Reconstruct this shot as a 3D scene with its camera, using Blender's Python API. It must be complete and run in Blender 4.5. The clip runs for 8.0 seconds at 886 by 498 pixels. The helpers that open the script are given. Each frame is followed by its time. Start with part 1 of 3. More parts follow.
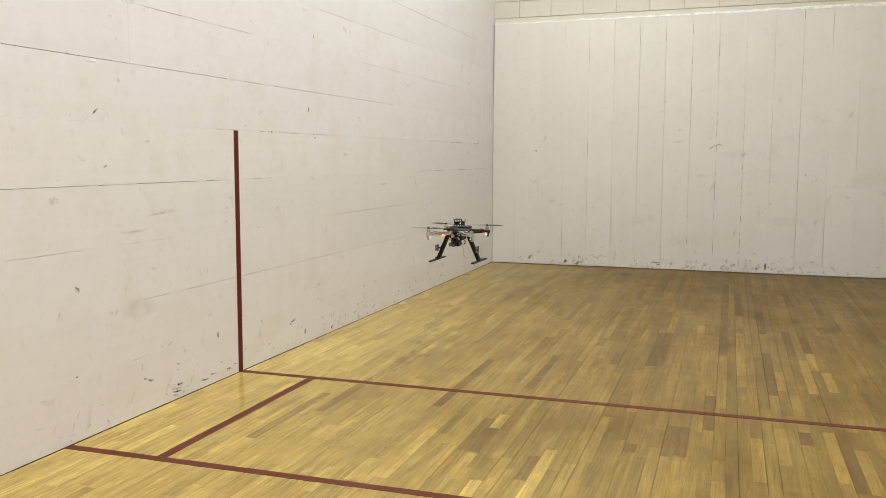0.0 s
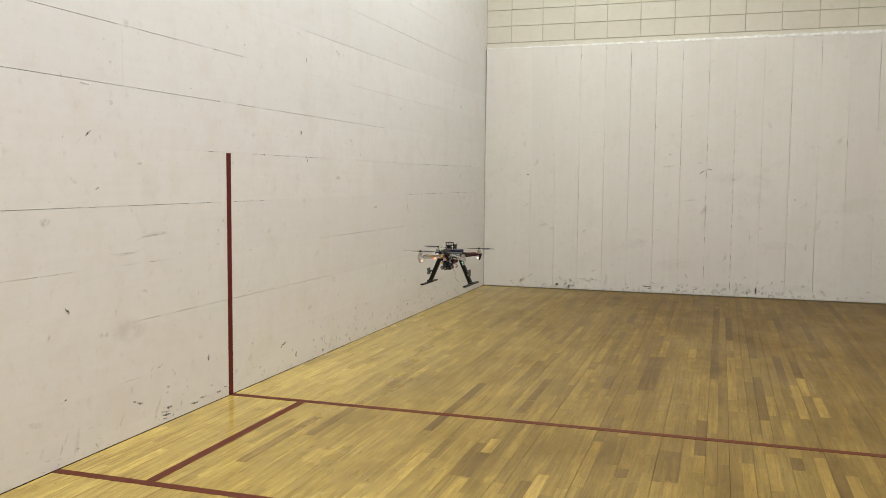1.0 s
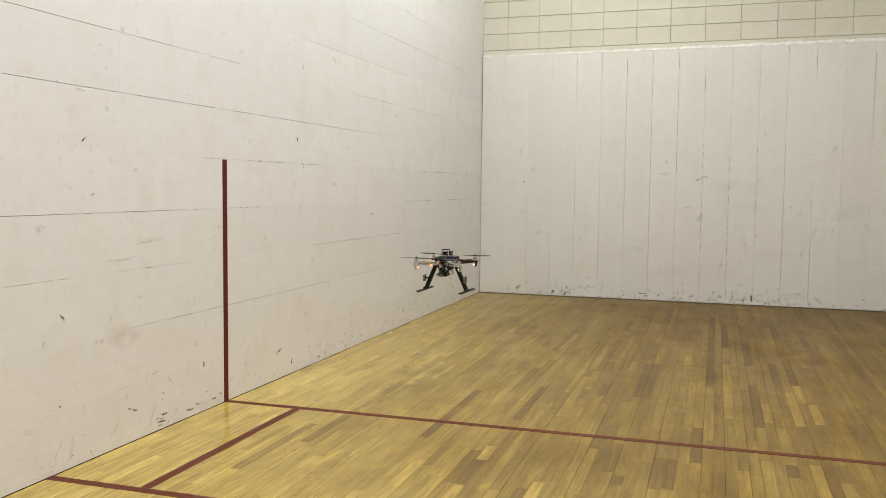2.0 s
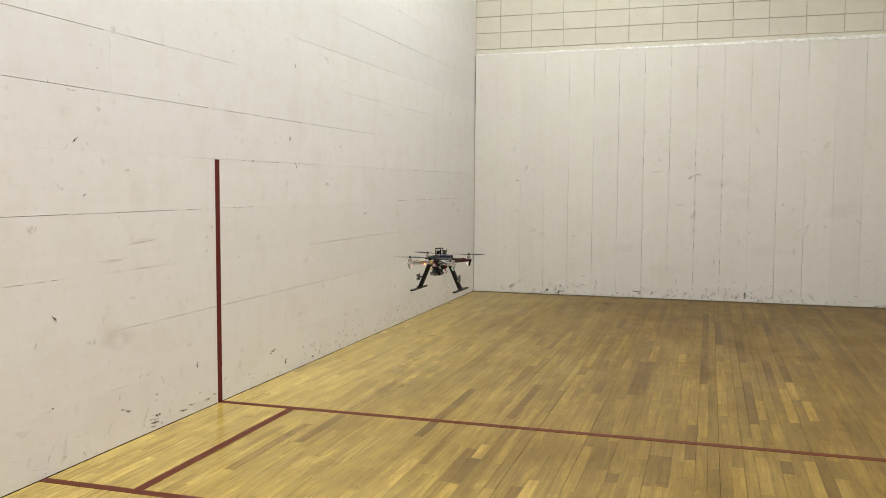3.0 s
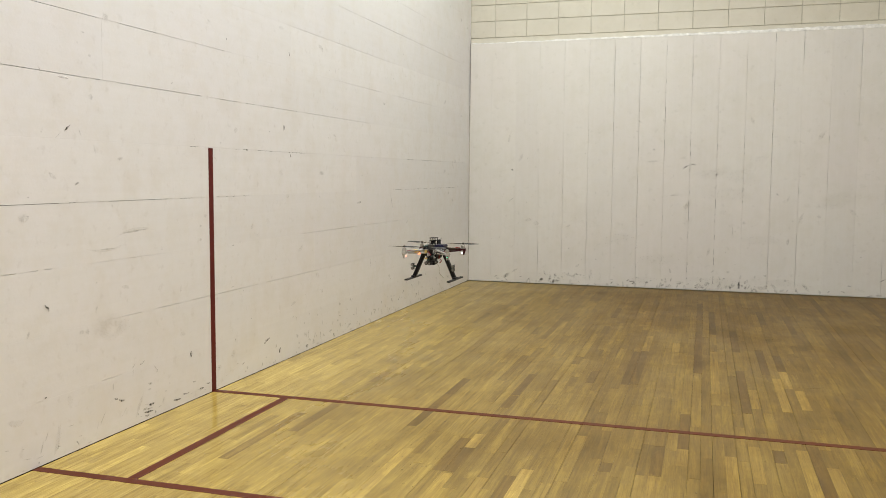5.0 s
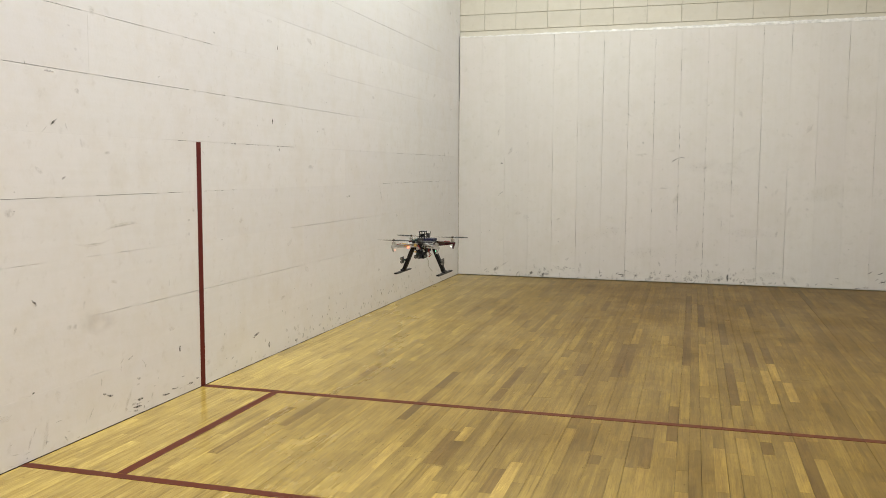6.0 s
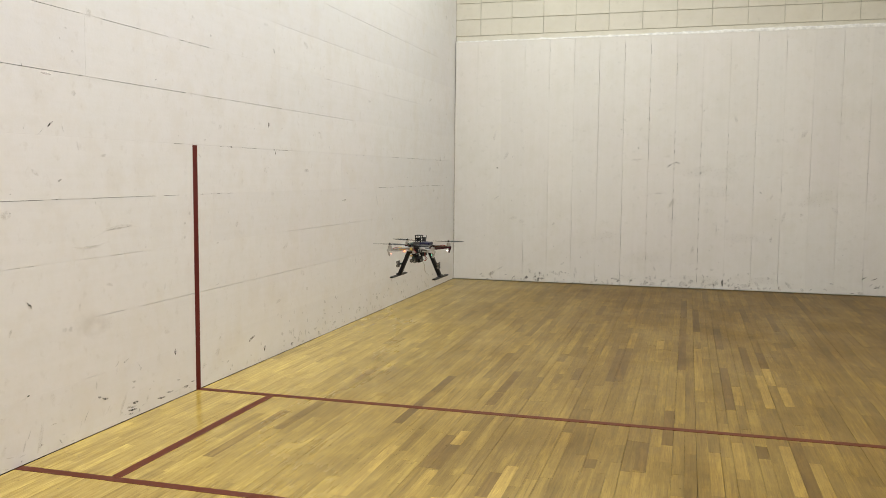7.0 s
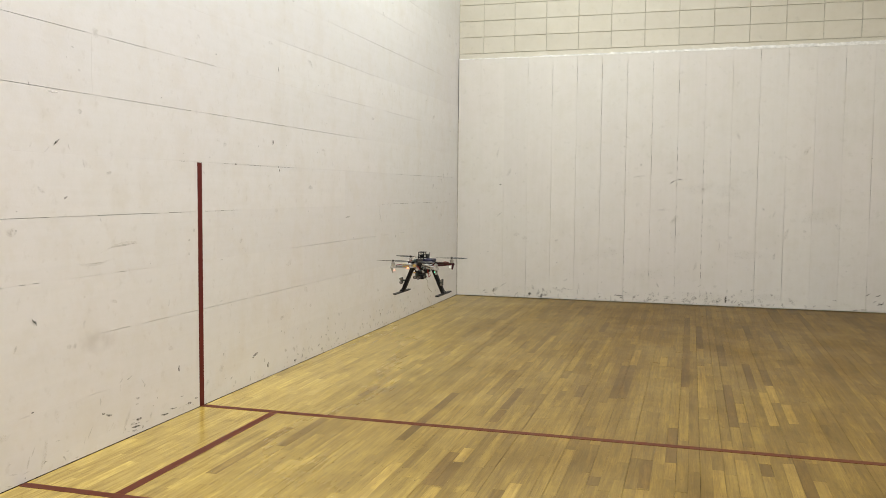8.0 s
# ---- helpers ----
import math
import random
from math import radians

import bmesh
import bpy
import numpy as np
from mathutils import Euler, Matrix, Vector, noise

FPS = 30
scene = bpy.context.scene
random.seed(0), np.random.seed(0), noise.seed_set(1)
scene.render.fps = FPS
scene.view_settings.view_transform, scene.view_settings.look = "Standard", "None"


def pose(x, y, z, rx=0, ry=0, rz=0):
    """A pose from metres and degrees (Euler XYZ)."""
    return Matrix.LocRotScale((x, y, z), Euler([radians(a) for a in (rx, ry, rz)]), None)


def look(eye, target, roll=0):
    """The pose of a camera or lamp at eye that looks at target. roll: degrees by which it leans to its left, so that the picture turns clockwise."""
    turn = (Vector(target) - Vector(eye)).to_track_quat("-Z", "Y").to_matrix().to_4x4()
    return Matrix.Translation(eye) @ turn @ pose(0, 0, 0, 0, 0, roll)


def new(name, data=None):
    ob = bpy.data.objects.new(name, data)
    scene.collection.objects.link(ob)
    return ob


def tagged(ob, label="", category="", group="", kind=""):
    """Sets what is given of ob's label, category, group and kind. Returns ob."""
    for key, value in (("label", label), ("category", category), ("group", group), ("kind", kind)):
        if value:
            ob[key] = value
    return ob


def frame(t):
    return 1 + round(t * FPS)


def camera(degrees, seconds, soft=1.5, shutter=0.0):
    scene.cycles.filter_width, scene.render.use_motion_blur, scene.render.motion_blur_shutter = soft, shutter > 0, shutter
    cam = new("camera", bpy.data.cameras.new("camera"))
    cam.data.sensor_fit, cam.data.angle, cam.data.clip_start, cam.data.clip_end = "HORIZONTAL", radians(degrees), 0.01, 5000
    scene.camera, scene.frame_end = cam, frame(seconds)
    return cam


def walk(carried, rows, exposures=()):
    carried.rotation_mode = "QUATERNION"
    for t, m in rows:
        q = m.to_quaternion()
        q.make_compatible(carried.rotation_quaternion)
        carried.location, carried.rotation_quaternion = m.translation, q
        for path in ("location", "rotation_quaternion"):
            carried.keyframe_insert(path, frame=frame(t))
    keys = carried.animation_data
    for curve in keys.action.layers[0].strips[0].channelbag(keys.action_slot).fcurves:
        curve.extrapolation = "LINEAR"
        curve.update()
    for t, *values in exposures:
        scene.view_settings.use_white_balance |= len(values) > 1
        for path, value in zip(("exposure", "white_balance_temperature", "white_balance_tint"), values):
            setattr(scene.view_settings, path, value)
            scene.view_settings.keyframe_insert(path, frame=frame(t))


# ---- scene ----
cam = camera(54.2, 8.0, soft=0.8)
PATH = [
    (0, (2.915, -4.726, 1.364), (2.291, -2.838, 1.152), 0.2),
    (0.5, (2.91, -4.734, 1.367), (2.297, -2.84, 1.176), 0.4),
    (1, (2.913, -4.73, 1.369), (2.306, -2.831, 1.209), 0.5),
    (1.5, (2.916, -4.732, 1.369), (2.311, -2.831, 1.225), 0.7),
    (3, (2.916, -4.725, 1.364), (2.33, -2.818, 1.219), 0.3),
    (3.5, (2.919, -4.725, 1.366), (2.338, -2.817, 1.215), 0.5),
    (4, (2.914, -4.728, 1.363), (2.333, -2.82, 1.209), 0.6),
    (5.5, (2.921, -4.713, 1.365), (2.356, -2.802, 1.186), 0.3),
    (6, (2.923, -4.714, 1.364), (2.371, -2.8, 1.18), 0.3),
    (6.5, (2.917, -4.717, 1.362), (2.372, -2.801, 1.18), 0.4),
    (7, (2.917, -4.72, 1.359), (2.376, -2.802, 1.186), 0.5),
    (7.5, (2.914, -4.727, 1.367), (2.373, -2.808, 1.209), 0.6),
    (8, (2.921, -4.735, 1.365), (2.372, -2.817, 1.229), 0.5),
]
walk(cam, [(t, look(eye, target, roll)) for t, eye, target, roll in PATH],
     exposures=[(0.0, 0.08), (0.5, 0.08), (1.0, -0.06), (1.5, 0.0), (3.0, 0.02), (6.5, 0.03), (8.0, 0.06)])

# ---- light: ceiling fittings above the court ----
FT = 0.3048
COURT_X, FAR_Y, FRONT_Y, HIGH = 20 * FT, 6.11, -6.10, 20 * FT
BLOCK_Y = FAR_Y + 0.05

world = bpy.data.worlds.new("world")
world.use_nodes = True
world.node_tree.nodes["Background"].inputs[0].default_value = (0.9, 0.95, 1.0, 1)
world.node_tree.nodes["Background"].inputs[1].default_value = 0.02
scene.world = world


def ceiling_lamp(x, y, watts, sx=1.2, sy=1.2, colour=(0.94, 0.95, 0.995)):
    lamp = bpy.data.lights.new("ceiling_lamp", "AREA")
    lamp.shape, lamp.size, lamp.size_y, lamp.energy, lamp.color = "RECTANGLE", sx, sy, watts, colour
    ob = new("ceiling_lamp", lamp)
    ob.matrix_world = pose(x, y, HIGH - 0.03)
    return ob


ceiling_lamp(1.4, 3.0, 174, colour=(0.915, 0.97, 0.94))
ceiling_lamp(1.8, -0.6, 146)
ceiling_lamp(1.9, -4.2, 120)
ceiling_lamp(4.2, -3.6, 52)


# ---- materials ----
def material(name, rough=0.6, metal=0.0, colour=(0.8, 0.8, 0.8)):
    m = bpy.data.materials.new(name)
    m.use_nodes = True
    b = m.node_tree.nodes["Principled BSDF"]
    b.inputs["Base Color"].default_value = (*colour, 1)
    b.inputs["Roughness"].default_value = rough
    b.inputs["Metallic"].default_value = metal
    return m, m.node_tree, b


def node(nt, kind):
    return nt.nodes.new(kind)


def mapped(nt, scale=(1, 1, 1), world_space=True, shift=None):
    """Texture coordinates in metres, scaled."""
    mp = node(nt, "ShaderNodeMapping")
    mp.inputs["Scale"].default_value = scale
    if world_space:
        nt.links.new(node(nt, "ShaderNodeNewGeometry").outputs["Position"], mp.inputs["Vector"])
    else:
        nt.links.new(node(nt, "ShaderNodeTexCoord").outputs["Object"], mp.inputs["Vector"])
    if shift is not None:
        nt.links.new(shift, mp.inputs["Location"])
    return mp.outputs["Vector"]


def noisy(nt, vec, scale, detail=4.0, rough=0.55, distort=0.0):
    n = node(nt, "ShaderNodeTexNoise")
    n.inputs["Scale"].default_value, n.inputs["Detail"].default_value = scale, detail
    n.inputs["Roughness"].default_value, n.inputs["Distortion"].default_value = rough, distort
    nt.links.new(vec, n.inputs["Vector"])
    return n.outputs["Fac"]


def ramp(nt, fac, stops):
    r = node(nt, "ShaderNodeValToRGB")
    els = r.color_ramp.elements
    while len(els) < len(stops):
        els.new(0.5)
    for e, (p, c) in zip(els, stops):
        e.position, e.color = p, (*c, 1)
    nt.links.new(fac, r.inputs["Fac"])
    return r.outputs["Color"]


def blend(nt, fac, a, b, mode="MIX"):
    n = node(nt, "ShaderNodeMix")
    n.data_type, n.blend_type = "RGBA", mode
    for sock, v in ((n.inputs[0], fac), (n.inputs[6], a), (n.inputs[7], b)):
        if hasattr(v, "is_linked"):
            nt.links.new(v, sock)
        else:
            sock.default_value = v if isinstance(v, float) else (*v, 1)
    return n.outputs[2]


def calc(nt, op, a, b=0.0, clamp=False):
    n = node(nt, "ShaderNodeMath")
    n.operation, n.use_clamp = op, clamp
    for sock, v in zip(n.inputs, (a, b)):
        if hasattr(v, "is_linked"):
            nt.links.new(v, sock)
        else:
            sock.default_value = v
    return n.outputs[0]


def bumped(nt, bsdf, height, strength, distance):
    b = node(nt, "ShaderNodeBump")
    b.inputs["Strength"].default_value, b.inputs["Distance"].default_value = strength, distance
    nt.links.new(height, b.inputs["Height"])
    nt.links.new(b.outputs["Normal"], bsdf.inputs["Normal"])


def piece_random(nt):
    """One random value for each separate piece, whether an object or an island."""
    o = node(nt, "ShaderNodeObjectInfo").outputs["Random"]
    i = node(nt, "ShaderNodeNewGeometry").outputs["Random Per Island"]
    return calc(nt, "FRACT", calc(nt, "ADD", o, i))


def painted_boards(name, base, warm, dirt, grain):
    m, nt, b = material(name, 0.5)
    v = mapped(nt)
    tint = ramp(nt, noisy(nt, v, 0.55, 3), [(0.35, base), (0.68, warm)])
    rnd = piece_random(nt)
    tint = blend(nt, 1.0, tint, ramp(nt, rnd, [(0.0, (0.955, 0.955, 0.96)), (1.0, (1, 1, 1))]), "MULTIPLY")
    cloud = ramp(nt, noisy(nt, v, 3.2, 5, 0.62), [(0.50, (0, 0, 0)), (0.80, (0.55, 0.55, 0.55))])
    tint = blend(nt, cloud, tint, dirt)
    fine = ramp(nt, noisy(nt, v, 8.5, 6, 0.7), [(0.44, (0, 0, 0)), (0.74, (0.45, 0.45, 0.45))])
    tint = blend(nt, fine, tint, tuple(c * k for c, k in zip(base, (0.90, 0.88, 0.82))))
    fleck = ramp(nt, noisy(nt, v, 16.0, 3, 0.6), [(0.60, (0, 0, 0)), (0.78, (0.30, 0.30, 0.30))])
    tint = blend(nt, fleck, tint, tuple(c * 0.72 for c in dirt))
    streak = noisy(nt, mapped(nt, grain), 1.0, 4, 0.6)
    tint = blend(nt, 0.10, tint, ramp(nt, streak, [(0.3, tuple(c * 0.75 for c in base)), (0.7, base)]))
    nt.links.new(tint, b.inputs["Base Color"])
    nt.links.new(ramp(nt, noisy(nt, v, 5.0, 4), [(0.3, (0.42, 0.42, 0.42)), (0.7, (0.62, 0.62, 0.62))]), b.inputs["Roughness"])
    h = calc(nt, "ADD", noisy(nt, v, 60.0, 4), calc(nt, "MULTIPLY", noisy(nt, v, 7.0, 3), 1.6))
    bumped(nt, b, h, 0.25, 0.002)
    return m


def wood_floor(name, dark, light):
    m, nt, b = material(name, 0.3)
    rnd = piece_random(nt)
    shift = node(nt, "ShaderNodeCombineXYZ")
    nt.links.new(calc(nt, "MULTIPLY", rnd, 37.0), shift.inputs[0])
    nt.links.new(calc(nt, "MULTIPLY", rnd, 91.0), shift.inputs[1])
    tone = lambda k: tuple(d + (l - d) * k for d, l in zip(dark, light))
    base = ramp(nt, rnd, [(0.0, tone(0.34)), (0.25, tone(0.56)), (0.6, tone(0.76)), (1.0, tone(1.04))])
    grain = noisy(nt, mapped(nt, (46, 2.2, 10), shift=shift.outputs[0]), 1.0, 6, 0.62, 0.5)
    c = blend(nt, 0.65, base, ramp(nt, grain, [(0.30, (0.60, 0.54, 0.46)), (0.62, (1.06, 1.06, 1.06))]), "MULTIPLY")
    figure = noisy(nt, mapped(nt, (22, 1.1, 6), shift=shift.outputs[0]), 1.0, 4, 0.6, 0.8)
    c = blend(nt, 0.42, c, ramp(nt, figure, [(0.34, (0.72, 0.67, 0.60)), (0.66, (1.14, 1.14, 1.16))]), "MULTIPLY")
    pores = noisy(nt, mapped(nt, (230, 9, 40), shift=shift.outputs[0]), 1.0, 3, 0.7)
    c = blend(nt, 0.5, c, ramp(nt, pores, [(0.30, (0.62, 0.55, 0.48)), (0.45, (1, 1, 1))]), "MULTIPLY")
    fine = noisy(nt, mapped(nt, (170, 2.6, 20), shift=shift.outputs[0]), 1.0, 5, 0.65, 0.4)
    patchy = ramp(nt, noisy(nt, mapped(nt, shift=shift.outputs[0]), 3.0, 3), [(0.35, (0.25, 0.25, 0.25)), (0.65, (0.95, 0.95, 0.95))])
    c = blend(nt, patchy, c, blend(nt, 1.0, c, ramp(nt, fine, [(0.30, (0.66, 0.60, 0.52)), (0.50, (1.0, 1.0, 1.0)), (0.72, (1.14, 1.14, 1.12))]), "MULTIPLY"))
    # varnish worn down to grey-brown timber over the middle of the court, whole only beside the wall near the service
    # box; the back is also painted darker for its weak reflection at a grazing view
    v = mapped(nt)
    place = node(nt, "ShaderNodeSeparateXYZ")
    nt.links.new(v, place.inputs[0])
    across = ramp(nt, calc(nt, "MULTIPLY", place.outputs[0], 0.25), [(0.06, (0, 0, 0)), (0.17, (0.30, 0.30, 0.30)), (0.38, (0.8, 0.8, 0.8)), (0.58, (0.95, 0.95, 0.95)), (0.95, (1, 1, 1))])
    # weaker reflection towards the back, put into the colour along with the wear
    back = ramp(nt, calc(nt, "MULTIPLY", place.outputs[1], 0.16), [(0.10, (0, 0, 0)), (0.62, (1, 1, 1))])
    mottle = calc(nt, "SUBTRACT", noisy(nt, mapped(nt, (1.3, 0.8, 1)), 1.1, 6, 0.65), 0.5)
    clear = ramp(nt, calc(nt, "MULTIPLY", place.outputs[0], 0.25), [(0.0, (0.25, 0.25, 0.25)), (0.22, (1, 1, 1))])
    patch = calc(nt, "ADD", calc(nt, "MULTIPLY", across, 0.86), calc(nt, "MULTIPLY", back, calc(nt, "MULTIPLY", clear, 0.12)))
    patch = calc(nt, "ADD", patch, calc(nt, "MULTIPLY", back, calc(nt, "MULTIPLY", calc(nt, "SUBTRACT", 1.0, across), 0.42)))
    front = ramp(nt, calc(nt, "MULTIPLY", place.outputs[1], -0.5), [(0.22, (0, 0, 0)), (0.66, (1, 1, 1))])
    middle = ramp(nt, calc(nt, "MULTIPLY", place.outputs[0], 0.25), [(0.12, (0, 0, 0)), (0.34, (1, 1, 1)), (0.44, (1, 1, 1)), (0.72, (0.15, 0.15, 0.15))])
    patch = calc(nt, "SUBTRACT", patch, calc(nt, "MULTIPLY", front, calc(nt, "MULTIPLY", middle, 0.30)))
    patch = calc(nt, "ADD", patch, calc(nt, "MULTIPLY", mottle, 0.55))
    worn_and_dull = ramp(nt, patch, [(0.05, (0, 0, 0)), (1.0, (1, 1, 1))])
    c = blend(nt, worn_and_dull, c, blend(nt, 1.0, c, (0.324, 0.266, 0.210), "MULTIPLY"))
    blotch = noisy(nt, mapped(nt, (9, 5, 5)), 1.0, 5, 0.7)
    c = blend(nt, 0.42, c, ramp(nt, blotch, [(0.30, (0.66, 0.61, 0.54)), (0.66, (1.15, 1.15, 1.13))]), "MULTIPLY")
    rubbed = ramp(nt, noisy(nt, mapped(nt, (15, 1.9, 3), shift=shift.outputs[0]), 1.0, 7, 0.74, 0.8), [(0.50, (0, 0, 0)), (0.62, (0.85, 0.85, 0.85))])
    c = blend(nt, rubbed, c, blend(nt, 1.0, c, (1.30, 1.32, 1.28), "MULTIPLY"))
    scratch = ramp(nt, noisy(nt, mapped(nt, (90, 14, 20)), 1.0, 5, 0.75, 1.2), [(0.60, (0, 0, 0)), (0.68, (0.75, 0.75, 0.75))])
    c = blend(nt, scratch, c, blend(nt, 1.0, c, (0.60, 0.52, 0.44), "MULTIPLY"))
    specks = ramp(nt, noisy(nt, v, 30.0, 3, 0.6), [(0.67, (0, 0, 0)), (0.74, (0.7, 0.7, 0.7))])
    c = blend(nt, specks, c, (0.16, 0.11, 0.045))
    nt.links.new(c, b.inputs["Base Color"])
    r = calc(nt, "ADD", 0.10, calc(nt, "MULTIPLY", noisy(nt, v, 1.7, 5), 0.12))
    r = calc(nt, "ADD", r, calc(nt, "MULTIPLY", worn_and_dull, 0.25))
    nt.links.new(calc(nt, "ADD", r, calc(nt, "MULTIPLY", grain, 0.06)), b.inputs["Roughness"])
    nt.links.new(calc(nt, "SUBTRACT", 0.42, calc(nt, "MULTIPLY", worn_and_dull, 0.28)), b.inputs["Specular IOR Level"])
    bumped(nt, b, calc(nt, "ADD", calc(nt, "MULTIPLY", grain, 0.5), calc(nt, "MULTIPLY", rnd, 0.5)), 0.12, 0.001)
    return m


def line_paint(name, colour):
    m, nt, b = material(name, 0.45)
    b.inputs["Specular IOR Level"].default_value = 0.1
    v = mapped(nt)
    worn = ramp(nt, noisy(nt, v, 42.0, 4, 0.65), [(0.60, (0, 0, 0)), (0.85, (0.45, 0.45, 0.45))])
    c = blend(nt, noisy(nt, v, 3.0, 3), colour, tuple(k * 0.78 for k in colour))
    nt.links.new(blend(nt, worn, c, tuple(k * 1.7 + 0.02 for k in colour)), b.inputs["Base Color"])
    bumped(nt, b, noisy(nt, v, 70.0, 3), 0.2, 0.001)
    return m


def plain(name, colour, rough=0.5, metal=0.0, vary=0.25, scale=40.0, gloss=0.5):
    m, nt, b = material(name, rough, metal)
    b.inputs["Specular IOR Level"].default_value = gloss
    n = noisy(nt, mapped(nt, world_space=False), scale, 4)
    nt.links.new(ramp(nt, n, [(0.3, tuple(c * (1 - vary) for c in colour)), (0.7, colour)]), b.inputs["Base Color"])
    bumped(nt, b, n, 0.1, 0.001)
    return m


def glowing(name, colour, strength):
    m, nt, b = material(name, 0.3, 0, colour)
    b.inputs["Emission Color"].default_value = (*colour, 1)
    b.inputs["Emission Strength"].default_value = strength
    return m


def mark_paint(name, colour, strength, scale):
    """Rubber and dirt marks: thin at the rim and broken up by the grain of the board."""
    m, nt, b = material(name, 0.7, 0, colour)
    cover = node(nt, "ShaderNodeAttribute")
    cover.attribute_name = "cover"
    soft = cover.outputs["Fac"]
    n = noisy(nt, mapped(nt), scale, 4, 0.65)
    a = calc(nt, "MULTIPLY", soft, ramp(nt, n, [(0.34, (0.1, 0.1, 0.1)), (0.6, (1, 1, 1))]))
    nt.links.new(calc(nt, "MULTIPLY", a, strength, True), b.inputs["Alpha"])
    return m


WHITE_SIDE = painted_boards("white_board_paint", (0.812, 0.803, 0.789), (0.818, 0.793, 0.786), (0.70, 0.65, 0.57), (3, 1.2, 30))
WHITE_FAR = painted_boards("white_panel_paint", (0.692, 0.670, 0.620), (0.682, 0.642, 0.597), (0.60, 0.57, 0.49), (30, 3, 1.2))
BLOCK = painted_boards("cream_block_paint", (0.61, 0.575, 0.475), (0.60, 0.56, 0.475), (0.52, 0.485, 0.39), (12, 12, 12))
MORTAR = plain("painted_mortar", (0.56, 0.525, 0.435), 0.8, 0, 0.3, 25.0)
CAULK = plain("white_caulk", (0.86, 0.84, 0.80), 0.5, 0, 0.3, 22.0)
DARK_GAP = plain("dark_joint", (0.05, 0.038, 0.026), 0.9)
PLAIN_WALL = painted_boards("plain_wall_paint", (0.78, 0.75, 0.70), (0.76, 0.72, 0.67), (0.66, 0.62, 0.54), (3, 3, 3))
CEILING = plain("ceiling_paint", (0.78, 0.77, 0.74), 0.8, 0, 0.06, 3.0)
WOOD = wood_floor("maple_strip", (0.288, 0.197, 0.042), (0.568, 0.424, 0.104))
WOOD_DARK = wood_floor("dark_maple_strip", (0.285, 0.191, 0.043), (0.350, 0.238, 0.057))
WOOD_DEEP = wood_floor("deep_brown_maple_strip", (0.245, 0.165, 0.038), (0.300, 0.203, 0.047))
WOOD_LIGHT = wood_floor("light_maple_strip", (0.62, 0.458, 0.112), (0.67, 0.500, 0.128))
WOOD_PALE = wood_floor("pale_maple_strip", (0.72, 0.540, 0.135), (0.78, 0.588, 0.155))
RED_FLOOR = line_paint("red_floor_line", (0.122, 0.029, 0.013))
RED_WALL = line_paint("red_wall_line", (0.135, 0.022, 0.018))
SCUFF = mark_paint("black_scuff", (0.05, 0.047, 0.04), 0.9, 60.0)
SMUDGE = mark_paint("grey_smudge", (0.34, 0.32, 0.25), 0.22, 38.0)
FLECK = mark_paint("dark_fleck", (0.17, 0.165, 0.135), 0.48, 90.0)
GRIME = mark_paint("brown_grime", (0.14, 0.09, 0.032), 0.6, 90.0)
DUST = plain("caked_dust", (0.34, 0.29, 0.20), 0.9, 0, 0.5, 60.0)
CORNER = plain("old_corner_filler", (0.60, 0.55, 0.47), 0.8, 0, 0.45, 14.0)
CHIP = mark_paint("pale_patch", (0.93, 0.91, 0.88), 0.9, 20.0)
SMEAR = mark_paint("grey_smear", (0.27, 0.26, 0.20), 0.26, 38.0)
HAZE = mark_paint("grey_ball_dirt", (0.36, 0.36, 0.28), 0.055, 5.0)
STAIN = mark_paint("faint_stain", (0.56, 0.49, 0.33), 0.14, 14.0)

BLACK = plain("black_plastic", (0.009, 0.009, 0.010), 0.5, gloss=0.2)
CARBON = plain("dark_carbon", (0.016, 0.016, 0.018), 0.4, gloss=0.25)
WHITE_PLASTIC = plain("white_plastic", (0.46, 0.45, 0.42), 0.4, 0, 0.15)
RED_PLASTIC = plain("maroon_plastic", (0.050, 0.007, 0.012), 0.45, gloss=0.25)
STEEL = plain("bright_metal", (0.52, 0.50, 0.45), 0.35, 0.7)
DULL_STEEL = plain("dull_metal", (0.26, 0.25, 0.23), 0.4, 0.8)
GREY_METAL = plain("grey_metal", (0.06, 0.058, 0.055), 0.4, 0.3)
BLUE_WRAP = plain("blue_wrap", (0.010, 0.010, 0.038), 0.4, gloss=0.3)
BOARD_GREEN = plain("circuit_board", (0.03, 0.06, 0.05), 0.5)
YELLOW_TAPE = plain("yellow_tape", (0.55, 0.38, 0.10), 0.5)
RED_WIRE = plain("red_wire", (0.35, 0.03, 0.02), 0.5)
PALE_WIRE = plain("pale_wire", (0.50, 0.46, 0.38), 0.5)
LENS_GLASS = plain("lens_glass", (0.01, 0.01, 0.012), 0.08)
BLADE = plain("propeller_plastic", (0.03, 0.028, 0.026), 0.45, gloss=0.25)
LED_RED = glowing("red_led", (1.0, 0.08, 0.03), 9.0)
LED_GREEN = glowing("green_led", (0.1, 1.0, 0.60), 7.0)
LED_WHITE = glowing("white_led", (1.0, 0.96, 0.88), 4.5)
LED_PINK = glowing("pink_led", (1.0, 0.30, 0.22), 3.0)


# ---- mesh helpers ----
def box(bm, centre, size, m=None, bevel=0.0):
    made = bmesh.ops.create_cube(bm, size=1.0, matrix=(m or Matrix()) @ Matrix.Translation(centre) @ Matrix.Diagonal((*size, 1)))
    if bevel:
        edges = list({e for v in made["verts"] for e in v.link_edges})
        bmesh.ops.bevel(bm, geom=edges, offset=bevel, segments=2, affect="EDGES", profile=0.6)
    return bm


